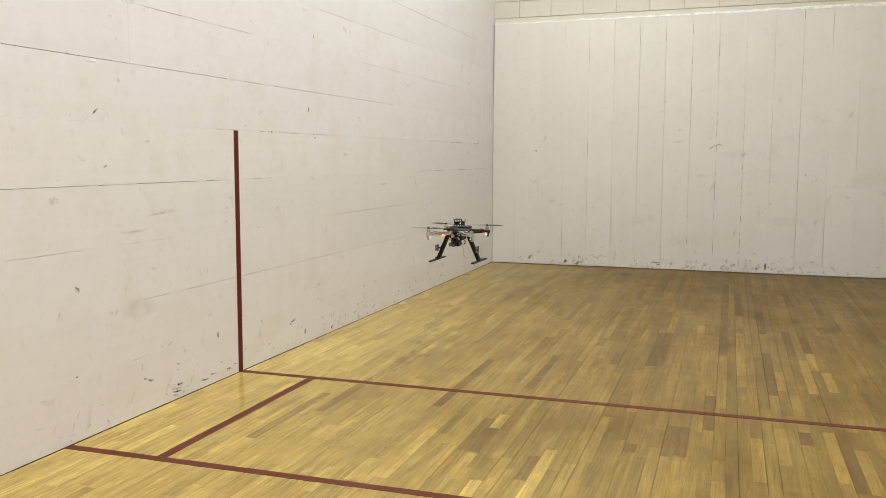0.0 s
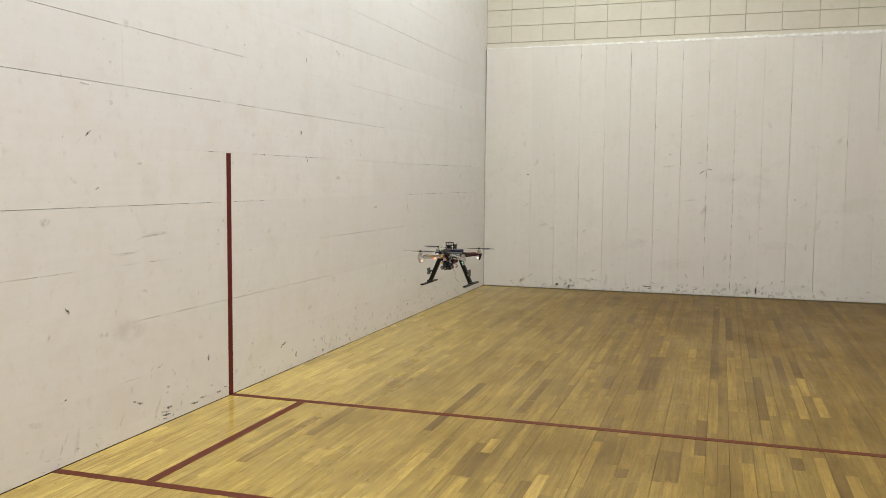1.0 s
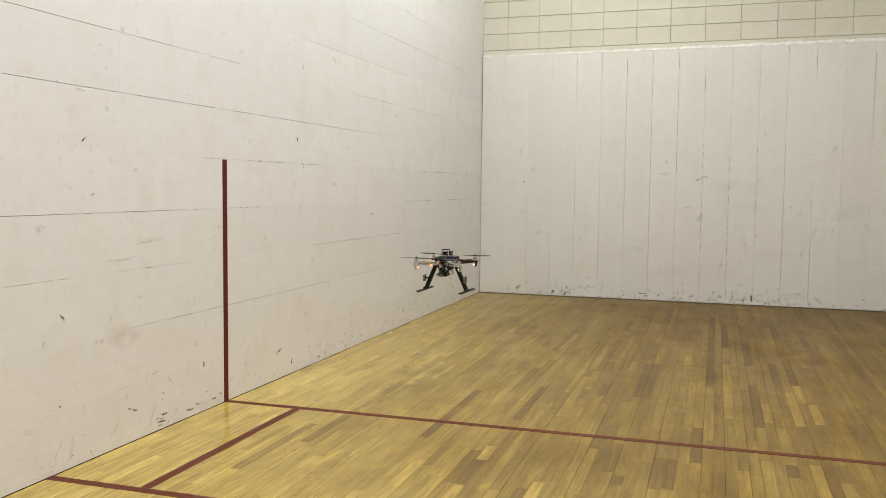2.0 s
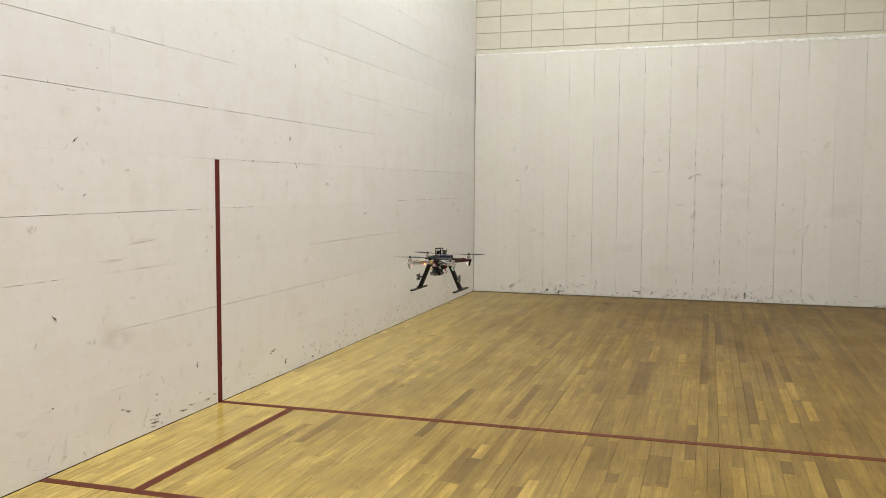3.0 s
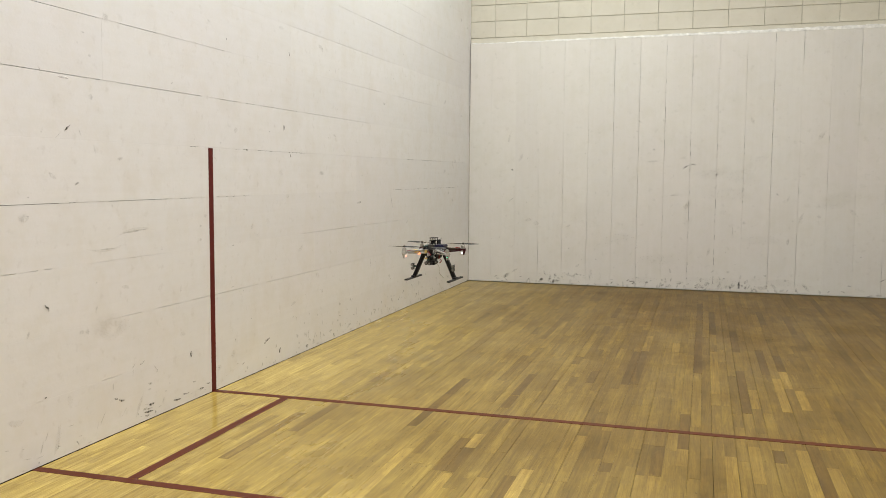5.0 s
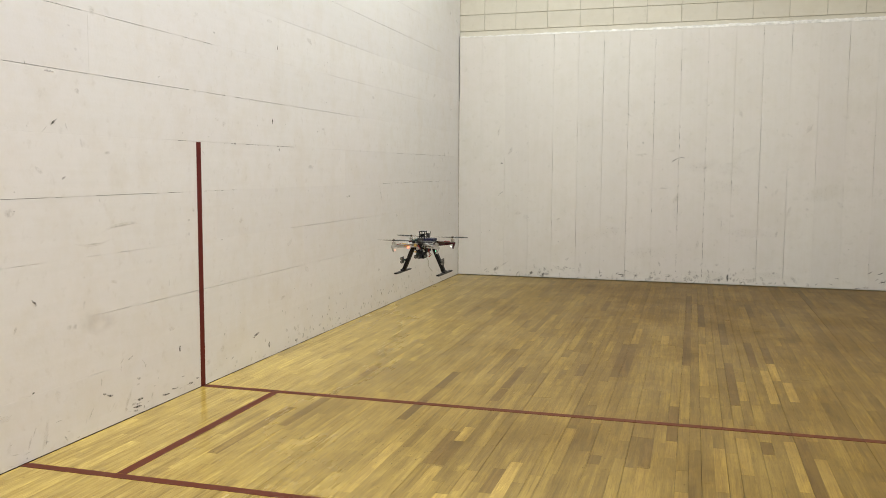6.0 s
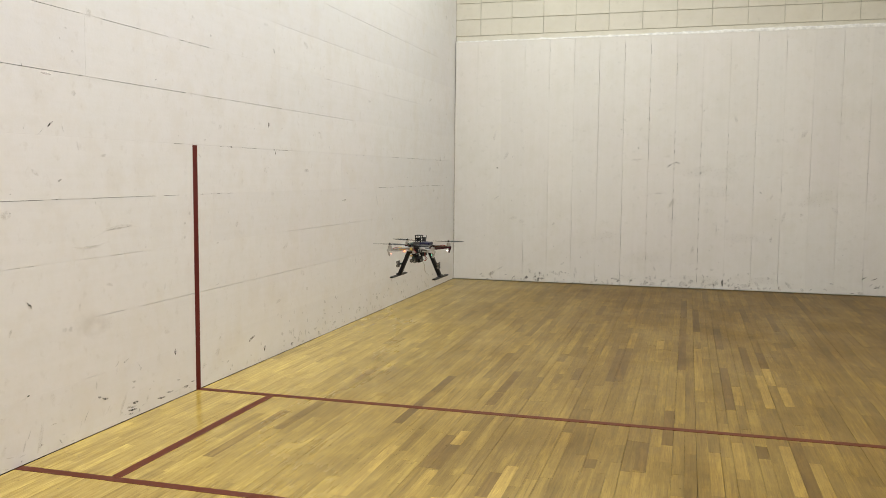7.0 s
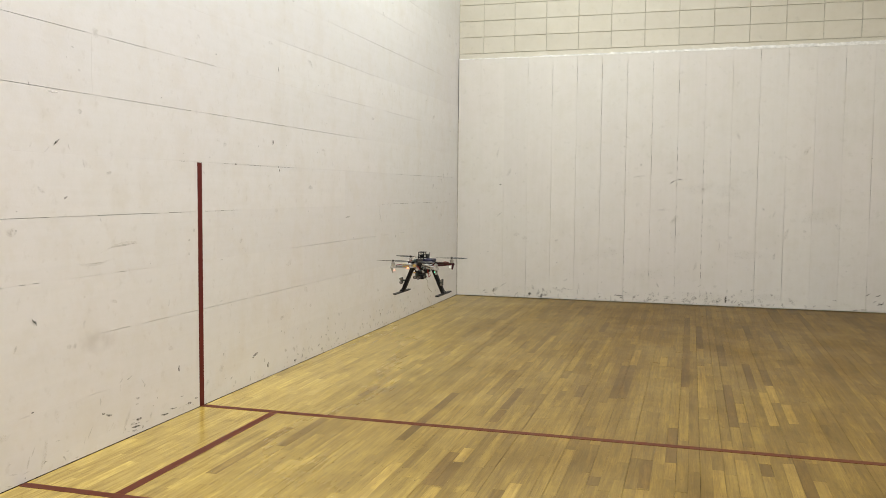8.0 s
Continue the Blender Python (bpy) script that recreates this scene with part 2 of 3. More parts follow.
def rod(bm, p0, p1, r0, r1=None, seg=14):
    p0, p1 = Vector(p0), Vector(p1)
    m = Matrix.Translation((p0 + p1) / 2) @ (p1 - p0).to_track_quat("Z", "Y").to_matrix().to_4x4()
    bmesh.ops.create_cone(bm, cap_ends=True, segments=seg, radius1=r0, radius2=r0 if r1 is None else r1, depth=(p1 - p0).length, matrix=m)
    return bm


def cable(bm, points, r, seg=6):
    for a, b in zip(points, points[1:]):
        rod(bm, a, b, r, r, seg)
    return bm


def ball(bm, c, r, seg=10):
    bmesh.ops.create_uvsphere(bm, u_segments=seg, v_segments=seg // 2 + 1, radius=r, matrix=Matrix.Translation(c))
    return bm


def mesh_of(name, bm, mat):
    me = bpy.data.meshes.new(name)
    bm.to_mesh(me)
    bm.free()
    me.materials.append(mat)
    return me


def part(name, bm, mat, parent=None, label=""):
    ob = new(name, mesh_of(name, bm, mat))
    ob.parent = parent
    return tagged(ob, label)


def slab(name, lo, hi, mat, label, category):
    bm = box(bmesh.new(), [(a + b) / 2 for a, b in zip(lo, hi)], [b - a for a, b in zip(lo, hi)])
    return tagged(part(name, bm, mat), label, category, kind="structure")


def chamfered(lo, hi, axis, side, c):
    """Vertices and faces of a piece whose shown face, on one side of one axis, has chamfered rims."""
    a, b = [i for i in range(3) if i != axis]
    out, back = (hi[axis], lo[axis]) if side > 0 else (lo[axis], hi[axis])
    verts = []
    for depth, inset in ((back, 0.0), (out - side * c, 0.0), (out, c)):
        for u, w in ((lo[a] + inset, lo[b] + inset), (hi[a] - inset, lo[b] + inset), (hi[a] - inset, hi[b] - inset), (lo[a] + inset, hi[b] - inset)):
            p = [0.0, 0.0, 0.0]
            p[axis], p[a], p[b] = depth, u, w
            verts.append(tuple(p))
    flip = (side > 0) == (axis == 1)
    faces = [(8, 9, 10, 11)] + [(r + i, r + (i + 1) % 4, r + 4 + (i + 1) % 4, r + 4 + i) for r in (0, 4) for i in range(4)]
    return verts, [f[::-1] for f in faces] if flip else faces


def mesh_from(name, verts, faces, mat):
    me = bpy.data.meshes.new(name)
    me.from_pydata(verts, [], faces)
    me.materials.append(mat)
    return me


# ---- the court's shell ----
wall_left = slab("wall_left", (-0.22, FRONT_Y - 0.2, -0.1), (-0.018, FAR_Y + 0.25, HIGH), DARK_GAP,
                 "white painted side wall of wide horizontal boards, scuffed", "wall")
wall_far = slab("wall_far", (-0.018, BLOCK_Y + 0.004, -0.1), (COURT_X + 0.2, BLOCK_Y + 0.25, HIGH), MORTAR,
                "cream painted concrete block wall above white panelling", "wall")
wall_right = slab("wall_right", (COURT_X, FRONT_Y - 0.2, -0.1), (COURT_X + 0.2, BLOCK_Y + 0.004, HIGH), PLAIN_WALL,
                  "plain white painted side wall of the court", "wall")
wall_front = slab("wall_front", (-0.018, FRONT_Y - 0.2, -0.1), (COURT_X, FRONT_Y, HIGH), PLAIN_WALL,
                  "plain white painted end wall of the court", "wall")
ceiling = slab("ceiling", (-0.22, FRONT_Y - 0.2, HIGH), (COURT_X + 0.2, BLOCK_Y + 0.25, HIGH + 0.2), CEILING,
               "plain white painted ceiling high above the court", "ceiling")
floor = slab("floor", (-0.018, FRONT_Y, -0.1), (COURT_X, BLOCK_Y + 0.004, -0.02), DARK_GAP,
             "worn varnished maple strip floor with narrow boards", "floor")

# ---- painted court lines ----
LINE = 0.05


def floor_line(x0, y0, x1, y1, label):
    """A band of paint, slightly uneven along its rims, raised a hair above the boards."""
    bm, along = bmesh.new(), Vector((x1 - x0, y1 - y0, 0))
    n, across = max(2, int(along.length / 0.06)), Vector((-along.y, along.x, 0)).normalized()
    rows = []
    for i in range(n + 1):
        c = Vector((x0, y0, 0)) + along * (i / n)
        w = LINE / 2 + random.uniform(-0.0012, 0.0012)
        rows.append([bm.verts.new((*(c + across * s).xy, z)) for s, z in ((w + 0.0006, -0.001), (w, 0.0012), (-w, 0.0012), (-w - 0.0006, -0.001))])
    for a, b in zip(rows, rows[1:]):
        for k in range(3):
            bm.faces.new((a[k], a[k + 1], b[k + 1], b[k]))
    bmesh.ops.recalc_face_normals(bm, faces=bm.faces)
    return tagged(part("court_line", bm, RED_FLOOR), label, "floor line", "court lines", "structure")


floor_line(0.002, 0.008, COURT_X, 0.008, "dark red line painted across the wooden floor")
floor_line(0.002, -1.525, COURT_X, -1.525, "dark red line painted across the wooden floor")
floor_line(0.503, -1.525 + LINE / 2 + 0.002, 0.503, 0.008 - LINE / 2 - 0.002, "short dark red line joining two cross lines")
bm = box(bmesh.new(), (0.0007, 0.0, 1.523 / 2), (0.0014, 0.050, 1.519))
tagged(part("wall_line", bm, RED_WALL), "dark red upright line painted on the white wall", "wall line", "court lines", "structure")


# ---- joints of the boarding: paint fills some stretches, others stay open ----
def joint_bits(spans, lo, hi):
    """Paint in one joint as (from, to, recess). Outside the given spans it lies flush; inside one of strength s it is
    gone for a share s of the length and sunk to uneven depths for the rest."""
    out, at = [], lo
    for a, b, strength in spans:
        if a > at:
            out.append((at, a, 0.0002))
        u = a
        while u < b:
            fade = min(1.0, 0.35 + 2.5 * min(u - a, b - u) / (b - a))
            step = min(b - u, random.uniform(0.012, 0.04 + 0.12 * strength))
            if random.random() > strength * fade:
                out.append((u, u + step, random.choice((0.0003, 0.0012, 0.0022, 0.0035, 0.0050))))
            u += step
        at = max(at, b)
    if at < hi:
        out.append((at, hi, 0.0002))
    return out


def joint_filler(name, bits, where, parent, mat):
    bm = bmesh.new()
    for k, (a, b, recess) in bits:
        lo, hi = where(k, a, b, recess)
        box(bm, [(p + q) / 2 for p, q in zip(lo, hi)], [q - p for p, q in zip(lo, hi)])
    return tagged(part(name, bm, mat, parent), kind="stuff")


SIDE_GAP, PANEL_GAP = 0.0024, 0.0031
SIDE_OPEN = {1: [(-1.60, -1.42, .12), (-1.10, -0.90, .06)], 2: [(-1.05, -0.86, .3), (-0.86, 0.42, .8), (0.42, 1.68, .55), (1.68, 3.1, .25)],
             3: [(-2.2, -1.2, .12), (-1.12, -0.48, .14), (1.18, 1.5, .35), (1.5, 3.2, .65), (3.2, 4.0, .4)], 4: [(-2.4, -1.3, .92), (-1.3, -0.05, .7), (0.02, 0.5, .3), (2.5, 2.75, .4), (2.75, 6.05, .7)],
             5: [(-0.35, 0.0, .25), (0.02, 0.40, .3), (0.40, 1.10, .65), (1.10, 1.45, .4), (1.9, 3.4, .18), (3.5, 5.9, .6)],
             6: [(-2.4, -1.0, .85), (-1.0, 0.0, .7), (0.0, 1.4, .8), (1.4, 2.6, .45)], 7: [(-2.4, -0.9, .75), (-0.9, -0.6, .95), (-0.6, 0.2, .35), (2.0, 2.7, .35), (2.7, 3.0, .2), (3.4, 4.6, .25)],
             8: [(1.1, 1.75, .25), (1.85, 3.2, .3)], 9: [(2.0, 2.3, .3), (2.3, 4.0, .7), (4.0, 5.3, .4)], 10: [(3.0, 3.8, .2), (3.85, 4.3, .6)],
             11: [(1.6, 2.6, .3), (3.9, 4.4, .3)], 12: [(2.0, 4.5, .3)]}
bits = [(k, b) for k in range(1, 20) for b in joint_bits([(lo, hi, min(0.97, p * (1.2 if p > 0.3 else 1.0))) for lo, hi, p in SIDE_OPEN.get(k, [])], FRONT_Y, FAR_Y)]
joint_filler("joint_paint", bits, lambda k, a, b, r: ((-0.018, a, k * FT - SIDE_GAP / 2), (-r, b, k * FT + SIDE_GAP / 2)), wall_left, WHITE_SIDE)

PANEL_OPEN = {1: [(0.01, 0.25, .3), (2.8, 3.02, .1)], 2: [(0.3, 0.6, .12), (1.0, 1.5, .3)], 3: [(0.01, 0.40, .8), (0.40, 0.72, .4), (1.2, 1.5, .2), (2.8, 3.02, .35)],
              4: [(0.3, 0.9, .3), (0.9, 1.7, .55), (2.4, 3.02, .4)], 5: [(0.01, 0.9, .6), (0.9, 2.0, .3), (2.5, 3.02, .3)],
              6: [(0.01, 0.12, .4), (0.8, 1.5, .25), (1.5, 2.3, .45), (2.3, 3.02, .85)], 7: [(0.01, 0.7, .85), (0.7, 1.6, .4), (1.6, 2.2, .5), (2.2, 3.02, .35)],
              8: [(0.2, 1.0, .3), (1.0, 1.6, .5), (1.6, 2.6, .8), (2.6, 3.02, .5)], 9: [(0.01, 1.2, .65), (1.2, 2.0, .8), (2.0, 3.02, .75)], 10: [(0.01, 0.5, .75), (0.5, 2.2, .4), (2.6, 3.02, .35)],
              11: [(0.6, 1.0, .25), (1.0, 2.0, .4), (2.2, 3.02, .25)], 12: [(0.05, 0.8, .35), (0.8, 1.4, .6), (1.4, 3.02, .9)], 13: [(0.01, 0.7, .9), (0.7, 1.4, .45), (2.65, 3.02, .8)],
              14: [(1.0, 1.5, .3), (1.5, 2.1, .45), (2.1, 2.5, .2)], 15: [(0.3, 1.2, .12), (2.0, 2.4, .25), (2.4, 3.02, .7)], 16: [(0.01, 0.5, .6), (1.0, 2.2, .45)], 17: [(0.2, 1.9, .3)]}
panelling_top = 3.037
top_at = lambda x: 3.024 + 0.0043 * x


# ---- white panelling on the far wall ----
panelling = tagged(new("panelling"), "white painted vertical board panelling with open joints, scuffed low down", "panelling", kind="structure")
bits = [(k, b) for k in range(1, 20) for b in joint_bits([(lo, hi, 0.68 * p) for lo, hi, p in PANEL_OPEN.get(k, [])], 0.004, 3.035)]
joint_filler("joint_paint", bits, lambda k, a, b, r: ((k * FT - PANEL_GAP / 2, FAR_Y + 0.0006 + r * 1.6, a), (k * FT + PANEL_GAP / 2, FAR_Y + 0.04, b)), panelling, WHITE_FAR)
bm = box(bmesh.new(), (0.0070, FAR_Y + 0.021, 1.13), (0.0090, 0.036, 2.24))
part("corner_fillet", bm, CORNER, panelling)
bm = box(bmesh.new(), (COURT_X / 2, FAR_Y + 0.045, panelling_top / 2), (COURT_X - 0.02, 0.008, panelling_top - 0.04))
part("backing", bm, DARK_GAP, panelling, "dark space behind the boards")

# white sealant along the top of the panelling, thicker towards one end
bm, rows = bmesh.new(), []
for i in range(241):
    x = 0.006 + (COURT_X - 0.012) * i / 240
    h = 0.014 + 0.028 * min(1, x / 4.5) + 0.010 * noise.noise((x * 5, 0, 3)) + 0.006 * noise.noise((x * 23, 0, 5))
    y = FAR_Y + 0.002 + 0.004 * noise.noise((x * 9, 2, 1))
    z = top_at(x) + 0.004 * noise.noise((x * 14, 7, 1))
    rows.append([bm.verts.new(p) for p in ((x, y + 0.01, top_at(x) - 0.004), (x, y - 0.002, z + 0.002), (x, y, z + h * 0.55),
                                           (x, y + 0.018, z + h), (x, BLOCK_Y + 0.002, z + h + 0.004 + 0.01 * noise.noise((x * 12, 4, 9))))])
for a, b in zip(rows, rows[1:]):
    for k in range(4):
        bm.faces.new((a[k], b[k], b[k + 1], a[k + 1]))
tagged(part("sealant_strip", bm, CAULK), "rough white sealant strip along the top of panelling", "trim", kind="structure")


# ---- rubber marks and dirt on the walls ----
def add_mark(bm, layer, at, along, up, out, length, width, bend=0.0, core=0.55):
    """A thin uneven blot; cover falls to nothing at its rim."""
    n = 12
    centre = bm.verts.new(at + out * 0.0016)
    centre[layer] = 1.0
    rims = []
    for scale, cover, lift in ((core, 0.9, 0.0015), (1.0, 0.0, 0.0012)):
        ring = []
        for i in range(n):
            a = 2 * math.pi * i / n
            r = scale * random.uniform(0.75, 1.15)
            u, w = math.cos(a) * length / 2 * r, math.sin(a) * width / 2 * r
            w += bend * (4 * u * u / (length * length) - 0.5) * length
            v = bm.verts.new(at + along * u + up * w + out * lift)
            v[layer] = cover
            ring.append(v)
        rims.append(ring)
    for i in range(n):
        j = (i + 1) % n
        bm.faces.new((centre, rims[0][i], rims[0][j]))
        bm.faces.new((rims[0][i], rims[1][i], rims[1][j], rims[0][j]))


def marks(name, rows, place, run, out, mat, label, core=0.55):
    bm = bmesh.new()
    layer = bm.verts.layers.float.new("cover")
    for u, z, length, tilt, width in rows:
        a = radians(tilt)
        along = run * math.cos(a) + Vector((0, 0, 1)) * math.sin(a)
        up = Vector((0, 0, 1)) * math.cos(a) - run * math.sin(a)
        add_mark(bm, layer, place(u, z), along, up, out, length, width * (0.72 if core < 0.6 else 1.1), random.uniform(-0.08, 0.08), core)
    ob = tagged(part(name, bm, mat), label, "wall marks", kind="stuff")
    return ob


SIDE_MARKS = [(-1.254, 1.575, .060, 38, .010), (-1.197, 1.311, .034, 22, .010), (-1.414, .728, .030, -62, .011), (-1.428, .742, .030, -50, .008), (-.248, .285, .045, 84, .020),
              (.701, .201, .085, 12, .016), (.665, .186, .04, 8, .010), (-.945, .184, .032, -14, .011), (-.900, .166, .055, -14, .012), (-.645, .082, .062, -2, .014),
              (-.676, .046, .096, -6, .011), (-.66, .060, .05, -3, .008), (-.688, .027, .046, -4, .011), (-.40, .046, .09, -7, .010), (-.31, .060, .08, -6, .008), (-.140, .052, .050, -2, .013),
              (-.065, .066, .045, -4, .009), (1.078, 1.500, .030, 80, .014), (.976, 1.697, .040, 88, .020), (.442, 1.523, .03, 0, .011), (1.06, 1.522, .03, 0, .010),
              (1.068, 2.232, .035, -70, .014), (.885, .09, .05, 75, .020), (-1.448, .314, .022, 10, .008), (1.33, .041, .05, 0, .018), (.204, 2.21, .014, 0, .014)]
SIDE_SMUDGES = [(-1.548, 1.158, .07, 0, .07), (-1.36, 1.35, .07, -30, .035), (-1.081, 1.738, .04, 0, .05), (-1.08, 1.937, .03, 0, .025), (-.533, .074, .05, 70, .03),
                (-.603, .28, .06, -50, .012), (-.796, .327, .05, 40, .014), (-.80, .29, .05, 80, .014), (-1.077, .675, .05, 80, .03), (-1.544, .628, .05, 60, .025), (-.343, .692, .05, 80, .022), (2.333, .161, .09, 90, .05),
                (3.232, 1.111, .23, -65, .028), (2.672, .556, .10, 90, .04), (1.617, 1.372, .12, 0, .05), (.251, .901, .045, 0, .013), (.242, .633, .06, 4, .014),
                (.048, 1.459, .06, -35, .010), (-.072, 1.108, .04, 0, .04), (-.124, 1.049, .03, 0, .025), (-.127, .964, .035, 0, .035), (.393, 1.096, .03, 0, .02), (-.937, 1.194, .03, -60, .014),
                (-1.319, 1.538, .06, 38, .009), (-1.165, 1.560, .06, -65, .014), (-1.192, .580, .05, 5, .04), (-1.15, .578, .035, 80, .05), (-.966, .253, .05, 85, .020), (-.659, .167, .04, 0, .018),
                (-1.05, .11, .09, 55, .014), (-1.09, .085, .05, 70, .012), (-.88, .10, .07, 45, .012), (-1.481, .087, .08, 70, .020), (-1.45, .13, .06, 60, .016), (-1.376, .055, .03, 60, .016),
                (2.064, 1.573, .05, 90, .03), (1.898, 2.208, .05, 85, .02), (-1.06, 1.483, .05, -70, .03), (-.868, 1.440, .06, 10, .03)]
SIDE_SMEARS = [(min(5.7, max(0.3, random.choice((random.gauss(1.6, 0.6), random.gauss(2.9, 0.9), random.gauss(4.2, 0.8))))), 0.02 + min(0.26, random.expovariate(11)),
                random.uniform(.02, .06), random.uniform(0, 180), random.uniform(.018, .045)) for i in range(100)]
SIDE_SMEARS += [(random.uniform(-1.8, 0.3), 0.015 + min(0.12, random.expovariate(22)), random.uniform(.02, .06), random.gauss(-4, 8), random.uniform(.005, .012)) for i in range(22)]
LOW_MARKS = []
for i in range(65):
    y = random.choice((random.uniform(0.2, 6.0), random.uniform(1.0, 5.2), random.uniform(1.5, 4.5), random.uniform(0.5, 4.0), random.uniform(2.0, 5.5), random.uniform(-1.7, 0.4)))
    LOW_MARKS.append((y, min(0.34, 0.012 + random.expovariate(14)), random.uniform(.012, .05), random.uniform(0, 180), random.uniform(.010, .030)))
FAINT = [(random.uniform(-2.2, 6.0), random.uniform(0.1, 3.6), random.uniform(.04, .14), random.uniform(-30, 30), random.uniform(.03, .08)) for i in range(60)]
SPECKS = [(random.uniform(-2.2, 6.0), random.uniform(0.15, 2.6), random.uniform(.008, .025), random.uniform(0, 180), random.uniform(.008, .018)) for i in range(60)]
Y_RUN, X_RUN = Vector((0, 1, 0)), Vector((1, 0, 0))
on_side = lambda y, z: Vector((0.0, y, z))
on_far = lambda x, z: Vector((x, FAR_Y, z))
marks("scuff_marks", SIDE_MARKS, on_side, Y_RUN, X_RUN, SCUFF, "black rubber scuff marks on the white side wall", 0.8)
marks("smudges", SIDE_SMUDGES, on_side, Y_RUN, X_RUN, SMUDGE, "grey smudges low on the white side wall")
marks("smears", SIDE_SMEARS, on_side, Y_RUN, X_RUN, SMEAR, "soft grey smears along the foot of the side wall")
marks("fleck_marks", LOW_MARKS + SPECKS, on_side, Y_RUN, X_RUN, FLECK, "small dark flecks of dirt along the foot of the side wall")
marks("paint_chips", [(-1.27, 1.812, .08, -3, .016), (-.72, .33, .05, 20, .012), (2.4, 1.12, .10, 4, .02)], on_side, Y_RUN, X_RUN, CHIP, "pale fresh paint patches on the white side wall")
marks("faint_stains", FAINT + [(-.98, .57, .34, 0, .22), (-1.379, .10, .16, 75, .05), (-.75, .10, .16, 60, .04), (-.75, 1.05, .4, 3, .03), (-1.0, .98, .3, 0, .025)], on_side, Y_RUN, X_RUN, STAIN,
      "faint yellowish stains on the white side wall")
FAR_MARKS = [(2.70, 1.487, .11, 35, .02), (2.78, 1.515, .10, -12, .02), (3.345, .085, .10, 90, .04), (4.897, .206, .08, 30, .02), (5.003, .198, .08, 25, .02),
             (5.025, .095, .08, 12, .02), (4.773, .020, .10, 10, .016), (.571, 1.44, .04, 0, .03), (2.317, 1.691, .03, 0, .03), (3.738, 1.168, .05, -45, .02),
             (2.09, .083, .14, 0, .014), (.97, .058, .06, 0, .05)]
FAR_SMUDGES = [(.50, .09, .10, 40, .07), (1.145, .05, .09, 0, .06), (3.25, .729, .12, 90, .03), (4.084, .086, .14, -45, .06),
               (2.537, .046, .10, 0, .06), (2.657, .093, .12, 0, .03), (2.443, .049, .08, 90, .05), (2.891, .05, .14, 0, .08), (3.12, .057, .12, 70, .07),
               (3.217, .055, .12, 0, .06), (3.602, .065, .16, 0, .08), (.561, 1.058, .12, 40, .03), (3.87, .62, .10, 80, .05)]
FAR_FLECKS = [(random.choice((random.uniform(.2, 5.8), random.uniform(.4, 3.9))), min(0.3, 0.012 + random.expovariate(18)), random.uniform(.015, .07), random.uniform(-40, 60),
               random.uniform(.010, .028)) for i in range(50)]
FAR_FLECKS += [(random.uniform(.2, 5.8), random.uniform(.2, 2.2), random.uniform(.01, .03), random.uniform(0, 180), random.uniform(.01, .02)) for i in range(35)]
FAR_FAINT = [(random.uniform(0.1, 5.8), random.uniform(0.1, 2.2), random.uniform(.05, .20), random.uniform(0, 180), random.uniform(.03, .10)) for i in range(25)]
marks("scuff_marks", FAR_MARKS, on_far, X_RUN, -Y_RUN, SCUFF, "black scuff marks on the white panelling")
marks("smudges", FAR_SMUDGES, on_far, X_RUN, -Y_RUN, SMUDGE, "grey smudges along the foot of the panelling")
FAR_SMEARS = [(random.choice((random.uniform(.3, 5.8), random.gauss(2.2, .3), random.gauss(2.95, .25), random.gauss(3.5, .3), random.gauss(1.1, .2))), 0.02 + min(0.22, random.expovariate(17)),
               random.uniform(.03, .10), random.gauss(85, 35), random.uniform(.025, .06)) for i in range(80)]
FAR_SMEARS += [(.52, .10, .12, 30, .07), (.50, .075, .06, 80, .05), (.62, .16, .14, 35, .03), (.40, .05, .06, 0, .04), (.97, .06, .06, 80, .05), (1.16, .05, .10, 0, .05), (1.42, .25, .08, 30, .04)]
marks("smears", FAR_SMEARS, on_far, X_RUN, -Y_RUN, SMEAR, "soft grey smears along the foot of the panelling")
marks("fleck_marks", FAR_FLECKS, on_far, X_RUN, -Y_RUN, FLECK, "small dark flecks of dirt along the foot of the panelling")
FAR_HAZE = [(3.0, 1.42, .5, 10, .24), (3.35, 1.36, .5, -12, .3), (3.2, 1.15, .7, 0, .3), (3.5, 1.55, .4, 30, .2), (3.147, .944, .13, 0, .10), (2.75, .9, .4, 80, .2), (1.9, .6, .5, 10, .2),
            (3.6, .62, .6, 0, .2), (2.4, .35, .6, 0, .25), (3.1, .12, .9, 0, .2), (2.3, .10, .7, 0, .15), (3.8, .11, .6, 0, .16), (1.1, .12, .6, 0, .16), (4.4, 1.1, .6, 20, .3)]
marks("ball_dirt", FAR_HAZE, on_far, X_RUN, -Y_RUN, HAZE, "faint grey clouds of ball dirt on the white panelling")
marks("faint_stains", FAR_FAINT, on_far, X_RUN, -Y_RUN, STAIN, "faint stains on the white panelling")


# ---- grime and dents worn into the floor ----
bm = bmesh.new()
layer = bm.verts.layers.float.new("cover")
for i in range(300):
    if i < 170:
        at = Vector((random.gauss(1.25, 0.32), random.gauss(-0.85, 0.30), 0.0))
    else:
        at = Vector((random.uniform(0.6, 4.6), random.uniform(-2.0, 3.5), 0.0))
    a = random.gauss(1.3, 0.7)
    along = Vector((math.cos(a), math.sin(a), 0))
    add_mark(bm, layer, at, along, Vector((-along.y, along.x, 0)), Vector((0, 0, 1)), random.uniform(0.006, 0.026), random.uniform(0.004, 0.010))
tagged(part("floor_grime", bm, GRIME), "brown grime spots and dents on the worn floor", "floor marks", kind="stuff")


